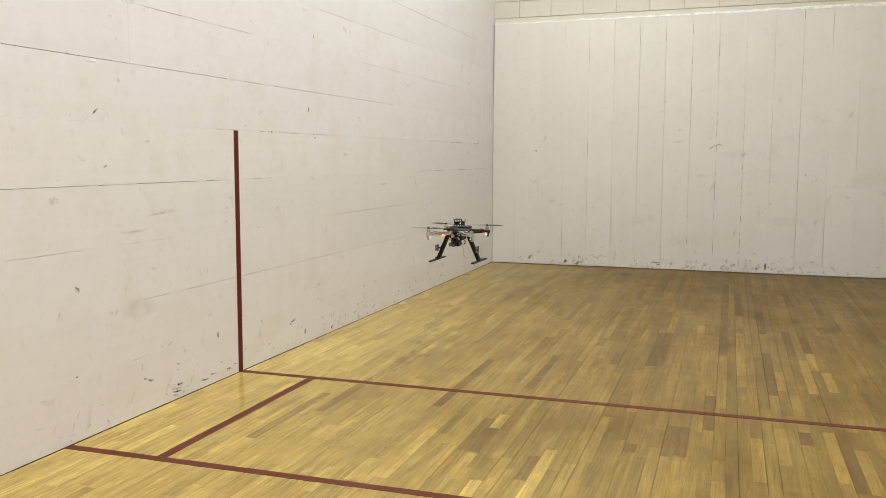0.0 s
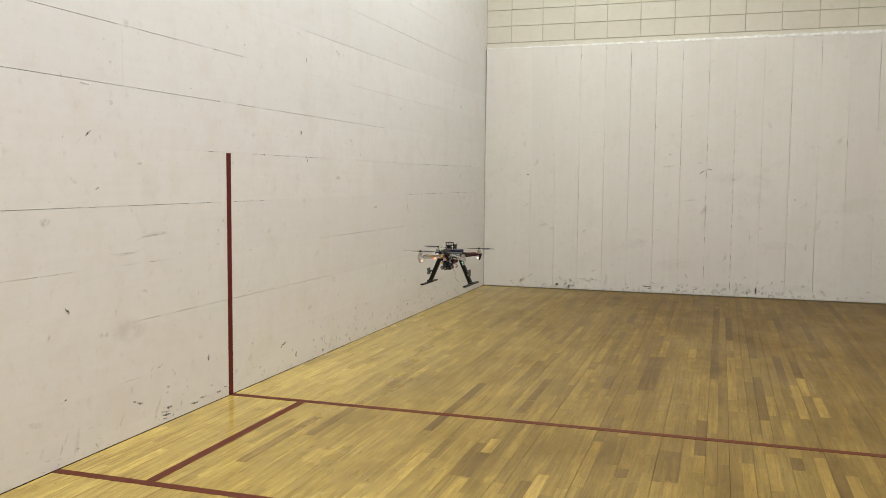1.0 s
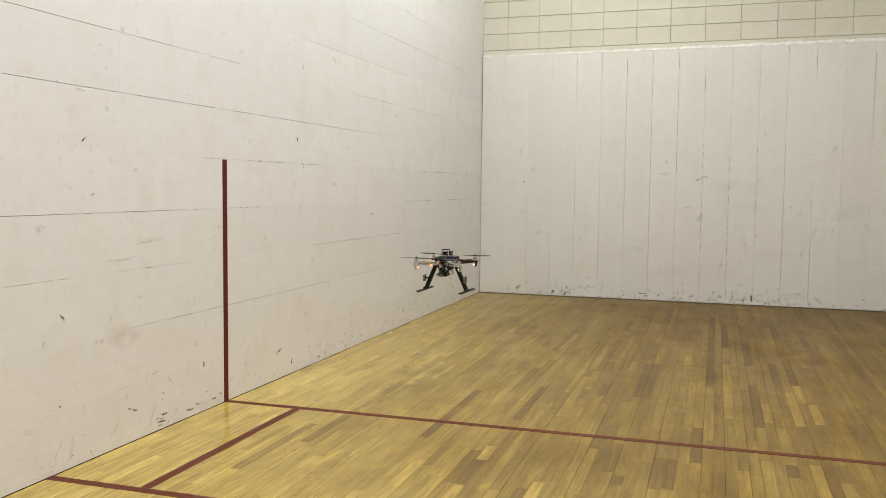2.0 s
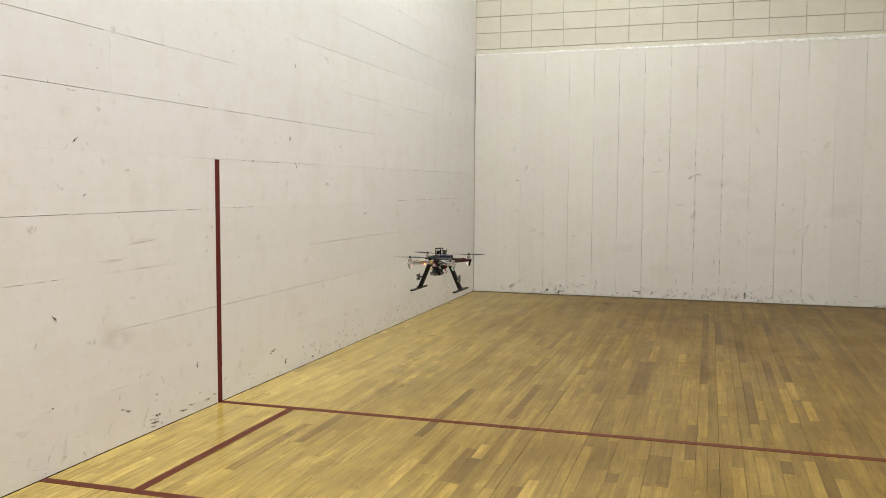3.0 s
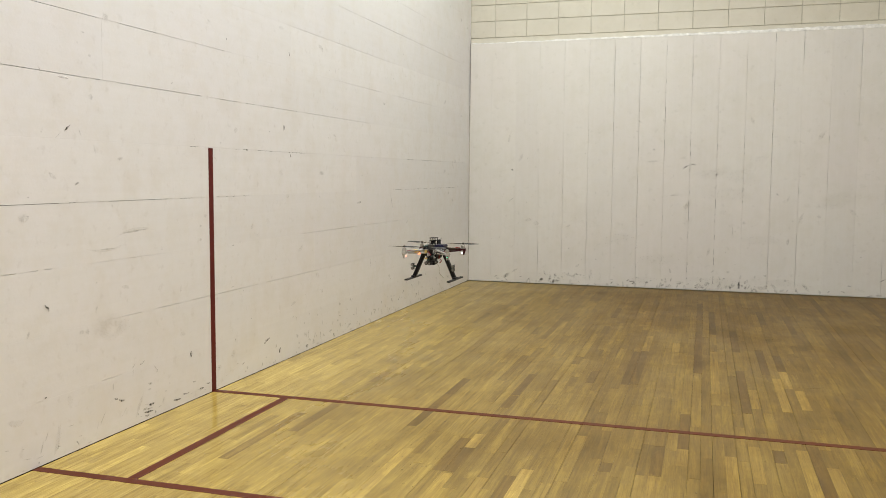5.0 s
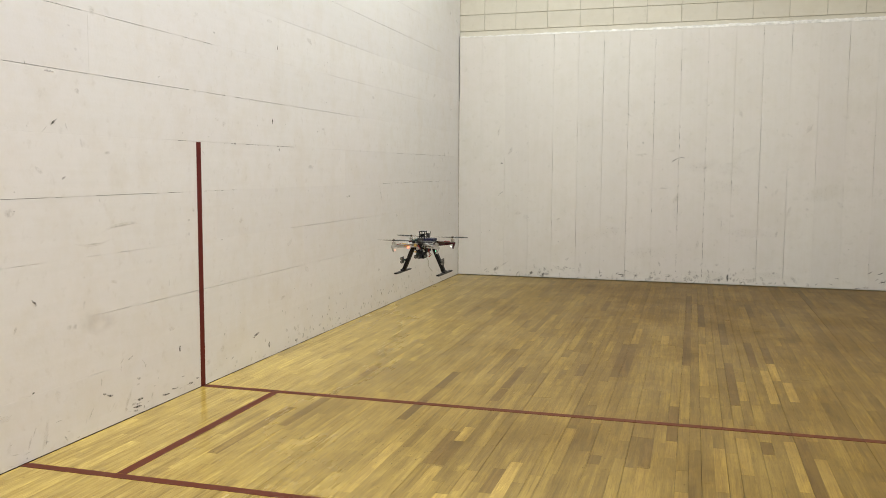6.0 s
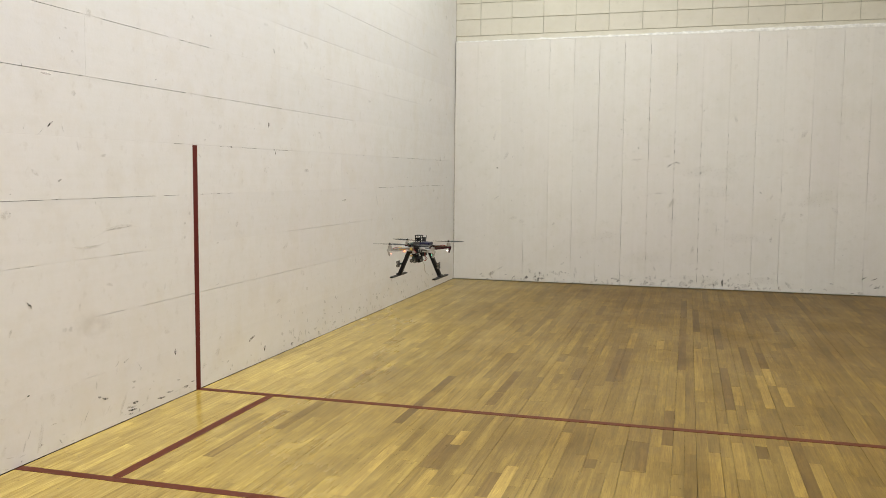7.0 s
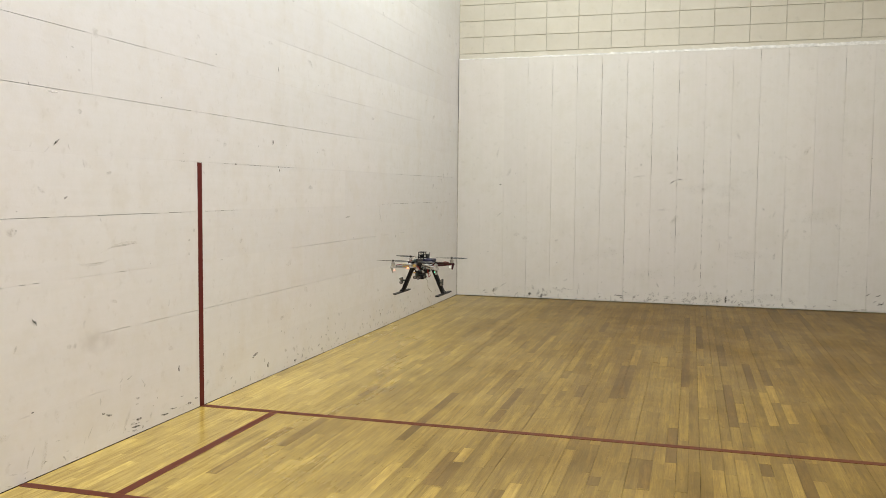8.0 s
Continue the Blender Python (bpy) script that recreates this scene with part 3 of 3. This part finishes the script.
# ---- the quadcopter, hovering over the court ----
def two_blade(radius, chord, pitch):
    """A two-blade propeller with twisted, tapered blades of real thickness round a hub."""
    bm = bmesh.new()
    for side in (1, -1):
        rings = []
        for i in range(9):
            t = i / 8
            r = 0.008 + (radius - 0.008) * t
            c = chord * (0.55 + 1.2 * t * (1 - t) * 1.6) * (1 if t < 0.9 else 0.65)
            a = radians(pitch * (1.25 - 0.85 * t))
            ring = []
            for u, w in ((-0.5, 0), (0, 0.0011), (0.5, 0), (0, -0.0006)):
                y, z = c * u * math.cos(a), c * u * math.sin(a) + w
                ring.append(bm.verts.new((side * r, side * y, z)))
            rings.append(ring)
        for p, q in zip(rings, rings[1:]):
            for k in range(4):
                bm.faces.new((p[k], p[(k + 1) % 4], q[(k + 1) % 4], q[k]))
        bm.faces.new(rings[0]), bm.faces.new(rings[-1])
    bmesh.ops.recalc_face_normals(bm, faces=bm.faces)
    rod(bm, (0, 0, -0.004), (0, 0, 0.006), 0.009, 0.008)
    return bm


def quadcopter(m):
    """Local x to its right, y ahead; the arms lie at z = 0.2, the skids' soles at 0."""
    top = tagged(new("quadcopter"), "hovering quadcopter with white and maroon arms on tall black landing legs", "drone")
    deck = 0.2
    bm = box(bmesh.new(), (0, 0, deck + 0.022), (0.10, 0.14, 0.003), bevel=0.001)
    box(bm, (0, 0, deck + 0.022), (0.14, 0.10, 0.003), bevel=0.001)
    part("top_plate", bm, BLACK, top)
    bm = box(bmesh.new(), (0, 0, deck - 0.014), (0.12, 0.13, 0.003), bevel=0.001)
    box(bm, (0, 0, deck - 0.014), (0.145, 0.09, 0.003), bevel=0.001)
    part("bottom_plate", bm, BLACK, top)
    for i, (ax, ay, paint, lamp, glow) in enumerate(((-1, -1, WHITE_PLASTIC, LED_PINK, "pink"), (1, -1, WHITE_PLASTIC, LED_GREEN, "green"),
                                                     (1, 1, RED_PLASTIC, LED_WHITE, "white"), (-1, 1, RED_PLASTIC, LED_RED, "red"))):
        angle = math.degrees(math.atan2(ay, ax))
        turn = pose(0, 0, deck, 0, 0, angle)
        bm = bmesh.new()
        # two rails with cross webs, deeper at the root, and a round pad for the motor
        for s in (1, -1):
            rail = [(0.045, 0.022 * s, 0.016), (0.11, 0.016 * s, 0.013), (0.20, 0.011 * s, 0.006)]
            for a, b in zip(rail, rail[1:]):
                rod(bm, turn @ Vector(a), turn @ Vector(b), 0.0065, 0.0055, 8)
            low = [(0.045, 0.022 * s, -0.010), (0.12, 0.015 * s, -0.006), (0.20, 0.010 * s, -0.004)]
            for a, b in zip(low, low[1:]):
                rod(bm, turn @ Vector(a), turn @ Vector(b), 0.006, 0.005, 8)
        for k in range(6):
            x = 0.06 + 0.026 * k
            w = 0.021 - 0.0018 * k
            rod(bm, turn @ Vector((x, w, 0.010 - 0.002 * k)), turn @ Vector((x + 0.013, -w, -0.006)), 0.0032, 0.0032, 6)
            rod(bm, turn @ Vector((x, -w, 0.010 - 0.002 * k)), turn @ Vector((x + 0.013, w, -0.006)), 0.0032, 0.0032, 6)
        box(bm, (0.118, 0, 0.002), (0.15, 0.006, 0.018), turn, 0.001)
        rod(bm, turn @ Vector((0.225, 0, -0.006)), turn @ Vector((0.225, 0, 0.007)), 0.021, 0.020, 18)
        # the arm's own small foot below the motor
        rod(bm, turn @ Vector((0.236, 0.010, -0.004)), turn @ Vector((0.228, 0.004, -0.040)), 0.005, 0.0035, 8)
        rod(bm, turn @ Vector((0.236, -0.010, -0.004)), turn @ Vector((0.228, -0.004, -0.040)), 0.005, 0.0035, 8)
        arm = part("arm", bm, paint, top, "white plastic arm" if ay < 0 else "maroon plastic arm")
        bm = box(bmesh.new(), (0.135, 0, 0.004), (0.045, 0.036, 0.026), turn, 0.004)
        part("speed_controller", bm, YELLOW_TAPE if ax + ay < 0 else GREY_METAL, arm, "small wrapped speed controller")
        bm = cable(bmesh.new(), [turn @ Vector(p) for p in ((0.155, 0.008, 0.012), (0.18, 0.012, 0.017), (0.205, 0.006, 0.012))], 0.0022)
        part("wire", bm, RED_WIRE, arm)
        bm = box(bmesh.new(), (0.214, 0, -0.024), (0.008, 0.009, 0.008), turn, 0.002)
        part("light", bm, lamp, arm, f"glowing {glow} light")
        bm = rod(bmesh.new(), turn @ Vector((0.225, 0, 0.007)), turn @ Vector((0.225, 0, 0.013)), 0.0135, 0.014, 18)
        rod(bm, turn @ Vector((0.225, 0, 0.014)), turn @ Vector((0.225, 0, 0.029)), 0.0142, 0.0135, 18)
        rod(bm, turn @ Vector((0.225, 0, 0.029)), turn @ Vector((0.225, 0, 0.034)), 0.0135, 0.006, 18)
        motor = part("motor", bm, STEEL, top, "silver brushless motor")
        rod_bm = rod(bmesh.new(), turn @ Vector((0.225, 0, 0.034)), turn @ Vector((0.225, 0, 0.054)), 0.0028, 0.0022, 10)
        part("shaft", rod_bm, STEEL, motor)
        bm = two_blade(0.113, 0.030, 16 if ax * ay > 0 else -16)
        bm.transform(turn @ pose(0.225, 0, 0.042, 0, 2, (22, 14, 26, 4)[i] - angle))
        part("propeller", bm, BLADE, top, "dark two-blade propeller")
    # landing legs, leaning outwards to flat skids
    for s in (-1, 1):
        bm = bmesh.new()
        lean = pose(s * 0.112, 0, 0.103, 0, -s * 24, 0)
        box(bm, (0, 0, 0), (0.024, 0.030, 0.205), lean, 0.003)
        box(bm, (s * 0.004, 0, 0.09), (0.03, 0.036, 0.02), lean, 0.003)
        leg = part("landing_leg", bm, BLACK, top)
        bm = box(bmesh.new(), (s * 0.158, -0.005, 0.006), (0.024, 0.27, 0.010), None, 0.003)
        box(bm, (s * 0.156, 0, 0.014), (0.026, 0.05, 0.016), None, 0.003)
        part("skid", bm, CARBON, leg)
        bm = box(bmesh.new(), (s * 0.153, -0.012, 0.088), (0.006, 0.020, 0.046), None, 0.001)
        box(bm, (s * 0.133, -0.008, 0.088), (0.028, 0.010, 0.012), None, 0.001)
        sensor = part("range_sensor", bm, BOARD_GREEN, leg, "small sensor board")
        for dz in (-0.012, 0.012):
            bm = rod(bmesh.new(), (s * 0.153, -0.022, 0.088 + dz), (s * 0.153, -0.040, 0.088 + dz), 0.0108, 0.0108, 16)
            rod(bm, (s * 0.153, -0.040, 0.088 + dz), (s * 0.153, -0.0405, 0.088 + dz), 0.007, 0.006, 16)
            part("transducer", bm, GREY_METAL, sensor, "round dark sensor can")
            bm = rod(bmesh.new(), (s * 0.153, -0.0405, 0.088 + dz), (s * 0.153, -0.0415, 0.088 + dz), 0.0085, 0.0080, 16)
            part("sensor_face", bm, DULL_STEEL, sensor, "dull silver mesh face")
    # what sits between and under the plates
    bm = box(bmesh.new(), (0.0, 0.0, deck - 0.034), (0.075, 0.115, 0.034), None, 0.006)
    battery = part("battery", bm, BLACK, top)
    bm = box(bmesh.new(), (0.012, -0.0585, deck - 0.034), (0.030, 0.0016, 0.018), None, 0.0004)
    part("battery_label", bm, WHITE_PLASTIC, battery, "pale label on the battery")
    bm = box(bmesh.new(), (0, 0, deck - 0.034), (0.078, 0.026, 0.037), None, 0.003)
    part("battery_strap", bm, RED_WIRE, top, "red strap and leads")
    bm = box(bmesh.new(), (0.002, -0.04, deck - 0.060), (0.055, 0.05, 0.030), None, 0.005)
    box(bm, (-0.028, -0.05, deck - 0.066), (0.012, 0.02, 0.05), None, 0.003)
    box(bm, (0.030, -0.04, deck - 0.064), (0.010, 0.03, 0.045), None, 0.003)
    gimbal = part("gimbal", bm, GREY_METAL, top, "grey metal camera mount")
    bm = box(bmesh.new(), (0.016, -0.066, deck - 0.074), (0.034, 0.026, 0.030), None, 0.005)
    part("camera_body", bm, BLACK, gimbal)
    bm = rod(bmesh.new(), (0.016, -0.079, deck - 0.074), (0.016, -0.090, deck - 0.074), 0.011, 0.010, 18)
    part("lens", bm, LENS_GLASS, gimbal)
    for x, z, r in ((-0.030, -0.078, 0.014), (-0.008, -0.082, 0.012), (0.042, -0.070, 0.010)):
        bm = rod(bmesh.new(), (x, -0.055, deck + z), (x, -0.078, deck + z), r, r * 0.92, 16)
        part("gimbal_motor", bm, GREY_METAL, gimbal)
        bm = rod(bmesh.new(), (x, -0.078, deck + z), (x, -0.0795, deck + z), r * 0.62, r * 0.55, 16)
        part("motor_cap", bm, DULL_STEEL, gimbal, "dull metal motor cap")
    # canopy of wires and standoffs between the plates, as seen from the front
    for x in (-0.050, -0.030, 0.030, 0.050):
        part("standoff", rod(bmesh.new(), (x, -0.058, deck - 0.013), (x, -0.058, deck + 0.021), 0.0032, 0.0032, 10), STEEL, top, "bright metal standoff")
    bm = box(bmesh.new(), (0.0, -0.060, deck - 0.004), (0.034, 0.012, 0.040), None, 0.003)
    part("front_module", bm, BLACK, top, "black module between the plates")
    bm = box(bmesh.new(), (-0.052, -0.058, deck + 0.006), (0.034, 0.010, 0.020), None, 0.003)
    part("arm_root", bm, WHITE_PLASTIC, top, "white root of the front arm")
    bm = box(bmesh.new(), (0.054, -0.058, deck + 0.006), (0.030, 0.010, 0.020), None, 0.003)
    part("arm_root", bm, WHITE_PLASTIC, top, "white root of the front arm")
    # on the top plate
    bm = box(bmesh.new(), (0.0, -0.052, deck + 0.040), (0.044, 0.020, 0.024), None, 0.003)
    box(bm, (0.0, -0.063, deck + 0.012), (0.030, 0.006, 0.050), None, 0.002)
    part("flight_controller", bm, GREY_METAL, top, "grey box at the front")
    bm = box(bmesh.new(), (0.056, -0.010, deck + 0.037), (0.070, 0.085, 0.026), None, 0.008)
    part("receiver", bm, BLUE_WRAP, top, "dark blue wrapped pack")
    bm = box(bmesh.new(), (-0.052, 0.010, deck + 0.032), (0.055, 0.070, 0.016), None, 0.004)
    part("power_board", bm, BOARD_GREEN, top)
    bm = bmesh.new()
    for x in (-0.021, 0.021):
        for y in (-0.030, 0.012):
            rod(bm, (x, y, deck + 0.023), (x * 0.86, y, deck + 0.095), 0.0036, 0.0032, 8)
    for z in (0.056, 0.076, 0.095):
        box(bm, (0, -0.009, deck + z), (0.046, 0.050, 0.004), None, 0.001)
    box(bm, (-0.005, -0.012, deck + 0.066), (0.020, 0.030, 0.014), None, 0.002)
    part("sensor_rack", bm, BLACK, top, "small black open rack")
    bm = rod(bmesh.new(), (0.0, -0.030, deck + 0.085), (0.0, -0.040, deck + 0.085), 0.007, 0.006, 14)
    part("rack_lens", bm, STEEL, top)
    bm = box(bmesh.new(), (0.030, 0.020, deck + 0.066), (0.018, 0.022, 0.030), None, 0.003)
    rod(bm, (0.034, 0.030, deck + 0.05), (0.040, 0.034, deck + 0.092), 0.003, 0.002, 8)
    part("antenna_module", bm, GREY_METAL, top)
    clutter = random.Random(4)
    kinds = (("connector", BLACK), ("circuit_board", BOARD_GREEN), ("capacitor", STEEL), ("connector", YELLOW_TAPE), ("regulator", GREY_METAL), ("connector", WHITE_PLASTIC))
    for k in range(26):
        name, mat = kinds[k % 6] if k < 18 else kinds[0]
        at = Vector((clutter.uniform(-0.055, 0.055), clutter.uniform(-0.085, -0.03), deck + clutter.uniform(-0.060, 0.040)))
        if abs(at.z - deck) > 0.03:
            at.x *= 0.6
        bm = bmesh.new()
        if name == "capacitor":
            rod(bm, at, at + Vector((0.002, -0.012, 0.003)), 0.0045, 0.0045, 10)
        else:
            box(bm, (0, 0, 0), [clutter.uniform(0.008, 0.022) for q in range(3)], pose(*at, clutter.uniform(-20, 20), 0, clutter.uniform(-30, 30)), 0.0015)
        part(name, bm, mat, top)
    for k in range(16):
        a = random.uniform(0, 6.28)
        p = [Vector((0.05 * math.cos(a), 0.045 * math.sin(a) - 0.015, deck + random.uniform(-0.04, 0.05)))]
        for j in range(4):
            p.append(p[-1] + Vector((random.uniform(-0.02, 0.02), random.uniform(-0.022, 0.01), random.uniform(-0.018, 0.014))))
        red = k % 2 == 0
        part("wire", cable(bmesh.new(), p, 0.0019), RED_WIRE if red else PALE_WIRE, top, "loose red wire" if red else "loose pale wire")
    bm = box(bmesh.new(), (-0.074, -0.098, deck - 0.010), (0.012, 0.012, 0.012), None, 0.003)
    part("status_light", bm, LED_RED, top, "glowing red status light")
    p = [Vector((0.035 + 0.010 * math.sin(k * 0.55) + 0.0045 * k, -0.06, 0.125 - 0.0085 * k)) for k in range(13)]
    part("hanging_lead", cable(bmesh.new(), p, 0.0017), PALE_WIRE, top, "thin pale lead hanging down")
    top.matrix_world = m
    return top


quadcopter(pose(1.11, 1.085, 0.633, 1.5, 0, -4.4))


# ---- boards of the side wall ----
random.seed(11)
for k in range(20):
    first = 5.115 if k == 6 else random.uniform(1.2, 3.6)
    ends = [FRONT_Y] + [e for e in (FRONT_Y + first, FRONT_Y + first + 4.88) if e < FAR_Y - 0.3] + [FAR_Y + 0.045]
    for a, b in zip(ends, ends[1:]):
        lo = (-0.018, a + (0.0003 if k == 6 else 0.0), k * FT + (0.003 if k == 0 else SIDE_GAP / 2))
        hi = (random.uniform(-0.00015, 0.00015), b, (k + 1) * FT - SIDE_GAP / 2)
        new("board", mesh_from("board", *chamfered(lo, hi, 0, 1, 0.0002), WHITE_SIDE)).parent = wall_left

# ---- boards of the far panelling ----
for k in range(20):
    lo = (0.0120 if k == 0 else k * FT + PANEL_GAP / 2, FAR_Y + random.uniform(-0.0006, 0.0006), 0.007)
    hi = ((k + 1) * FT - (PANEL_GAP / 2 if k < 19 else 0.004), FAR_Y + 0.040, top_at((k + 0.5) * FT))
    new("board", mesh_from("board", *chamfered(lo, hi, 1, -1, 0.0008), WHITE_FAR)).parent = panelling

# ---- concrete blocks above the panelling, stacked joint over joint ----
JOINT, BW, BH = 0.0070, 0.4005, 0.2035
block_meshes = {}
rim = mesh_from("block_capping", *chamfered((0.004, BLOCK_Y - 0.0035, 2.93), (COURT_X, BLOCK_Y + 0.016, 3.112), 1, -1, 0.002), BLOCK)
for v in rim.vertices:
    v.co.z += 0.006 * (v.co.x - 2.0) if v.co.z > 3.0 else 0.0
new("block_capping", rim).parent = wall_far
for row in range(0, 15):
    for col in range(-1, 15):
        x0, z0 = max(0.0, 0.322 + BW * col + JOINT / 2), 3.118 + BH * row + JOINT / 2
        x1, z1 = min(COURT_X, 0.322 + BW * (col + 1) - JOINT / 2), min(HIGH - 0.03, 3.118 + BH * (row + 1) - JOINT / 2)
        if x1 - x0 < 0.03 or z1 - z0 < 0.03:
            continue
        size = (round(x1 - x0, 4), 0.02, round(z1 - z0, 4))
        if size not in block_meshes:
            block_meshes[size] = mesh_from("block", *chamfered((0, 0, 0), size, 1, -1, 0.0025), BLOCK)
        ob = new("block", block_meshes[size])
        ob.parent, ob.location = wall_far, (x0, BLOCK_Y - 0.004 + random.uniform(-0.0006, 0.0006), z0 + 0.006 * (x0 - 2.0))

# ---- dust caked in the gap at the foot of the side wall ----
bm, y = bmesh.new(), FRONT_Y
while y < FAR_Y - 0.4:
    step = random.uniform(0.02, 0.22)
    if random.random() < 0.45:
        top_z = random.uniform(-0.004, 0.0012)
        box(bm, (0.0015, y + step / 2, (top_z - 0.02) / 2), (0.0030, step, top_z + 0.02))
    y += step
tagged(part("caked_dust", bm, DUST, floor), kind="stuff")

# ---- strips of the floor ----
STRIP, FIRST = 2.25 * 0.0254, 0.026
# open seams, and a few boards that stand out from the rest by their tone
WIDE_GAPS = {9, 15, 20, 21, 26, 30, 34, 35, 39, 40, 43, 46, 50, 52, 54, 55, 57, 60, 66, 71, 75, 80, 86, 92, 99}
CHOSEN = {12: [(-1.13, -.28, "deep")], 14: [(-.62, -.04, "deep"), (.54, .85, "dark")], 24: [(-.33, .09, "deep"), (.11, .40, "dark"), (.41, .83, "deep")], 26: [(-1.41, -.70, "light")],
          30: [(-.97, -.45, "dark")], 31: [(-1.33, -.99, "light"), (-.97, -.60, "dark"), (-.59, -.36, "light"), (.19, .48, "dark"), (.50, 1.1, "dark")], 33: [(-1.9, -1.31, "pale")],
          34: [(-1.26, -1.0, "light")], 36: [(-1.25, -.94, "dark"), (3.72, 4.36, "dark")], 37: [(-1.45, -.83, "pale")], 38: [(.97, 1.34, "dark")], 41: [(3.82, 4.27, "light")],
          42: [(1.0, 2.12, "dark")], 43: [(-.75, -.62, "dark"), (1.02, 2.15, "dark"), (2.17, 2.85, "light")], 47: [(-1.6, -.74, "light"), (-.72, -.28, "dark"), (2.22, 2.58, "pale")],
          49: [(-.56, -.29, "light"), (-.27, .38, "dark")], 50: [(-1.5, -1.0, "light"), (1.50, 3.19, "dark"), (3.84, 4.99, "dark")], 52: [(.93, 2.32, "light"), (3.09, 4.41, "dark")],
          53: [(-.95, -.34, "light")], 55: [(-.7, -.14, "light"), (.51, 1.67, "dark"), (2.35, 3.31, "dark")], 56: [(.63, 1.11, "light")], 57: [(-.37, -.17, "dark")],
          58: [(1.59, 2.49, "dark")], 59: [(-.85, -.13, "light"), (.61, 1.49, "pale")], 60: [(-.95, -.05, "dark"), (1.21, 1.73, "pale"), (1.74, 2.30, "dark"), (3.76, 4.57, "dark")],
          61: [(-.95, -.37, "light"), (.69, 1.18, "pale")], 64: [(3.34, 4.29, "dark")]}
LENGTHS = (0.28, 0.38, 0.48, 0.60, 0.72, 0.85, 1.0, 1.15, 1.3, 1.5, 1.75)
NEAR_X, NEAR_Y = (0.35, 4.0), (-2.0, 0.42)
random.seed(5)
strip_meshes, rest_verts, rest_faces, laid = {}, [], [], 0


def strip_piece(length, width):
    return chamfered((0, 0, -0.020), (width, length, 0), 2, 1, 0.0002)


def lay(x, y, length, width, tone):
    global laid
    z = random.uniform(-0.0004, 0.0)
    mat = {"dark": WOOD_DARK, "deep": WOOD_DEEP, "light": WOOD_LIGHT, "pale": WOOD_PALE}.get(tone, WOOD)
    near = NEAR_X[0] < x < NEAR_X[1] and NEAR_Y[0] < y + length / 2 < NEAR_Y[1]
    if tone or (near and laid < 300):
        key = (round(length, 3), round(width, 4), tone)
        if key not in strip_meshes:
            strip_meshes[key] = mesh_from("strip", *strip_piece(length - 0.0003, width), mat)
        ob = new("strip", strip_meshes[key])
        ob.parent, ob.location = floor, (x, y, z)
        laid += 1
        return
    verts, faces = strip_piece(length - 0.0003, width)
    n = len(rest_verts)
    rest_verts.extend((vx + x, vy + y, vz + z) for vx, vy, vz in verts)
    rest_faces.extend(tuple(i + n for i in f) for f in faces)


for k in range(-1, 107):
    x0 = max(0.0035, FIRST + STRIP * k)
    x1 = min(COURT_X - 0.008, FIRST + STRIP * (k + 1) - (0.0016 if k + 1 in WIDE_GAPS else 0.0))
    fixed = sorted(CHOSEN.get(k, []))
    y, y_end = FRONT_Y + 0.01, FAR_Y - 0.005
    y_first = True
    while y < y_end - 0.02:
        length = random.choice(LENGTHS)
        if y_first:
            length, y_first = random.uniform(0.15, 0.9), False
        tone = ""
        if fixed and fixed[0][0] - y < 0.02:
            a, b, tone = fixed.pop(0)
            length = b - y
        elif fixed and y + length > fixed[0][0] - 0.2:
            length = fixed[0][0] - y
        length = min(length, y_end - y)
        shut = random.choice((0.0, 0.0003, 0.0007)) if k + 1 in WIDE_GAPS else random.choice((0.0, 0.0, 0.0, -0.0005, -0.0009))
        lay(x0, y, length, x1 - x0 + shut, tone)
        y += length
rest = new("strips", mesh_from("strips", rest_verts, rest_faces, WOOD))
rest.parent = floor
tagged(rest, kind="stuff")
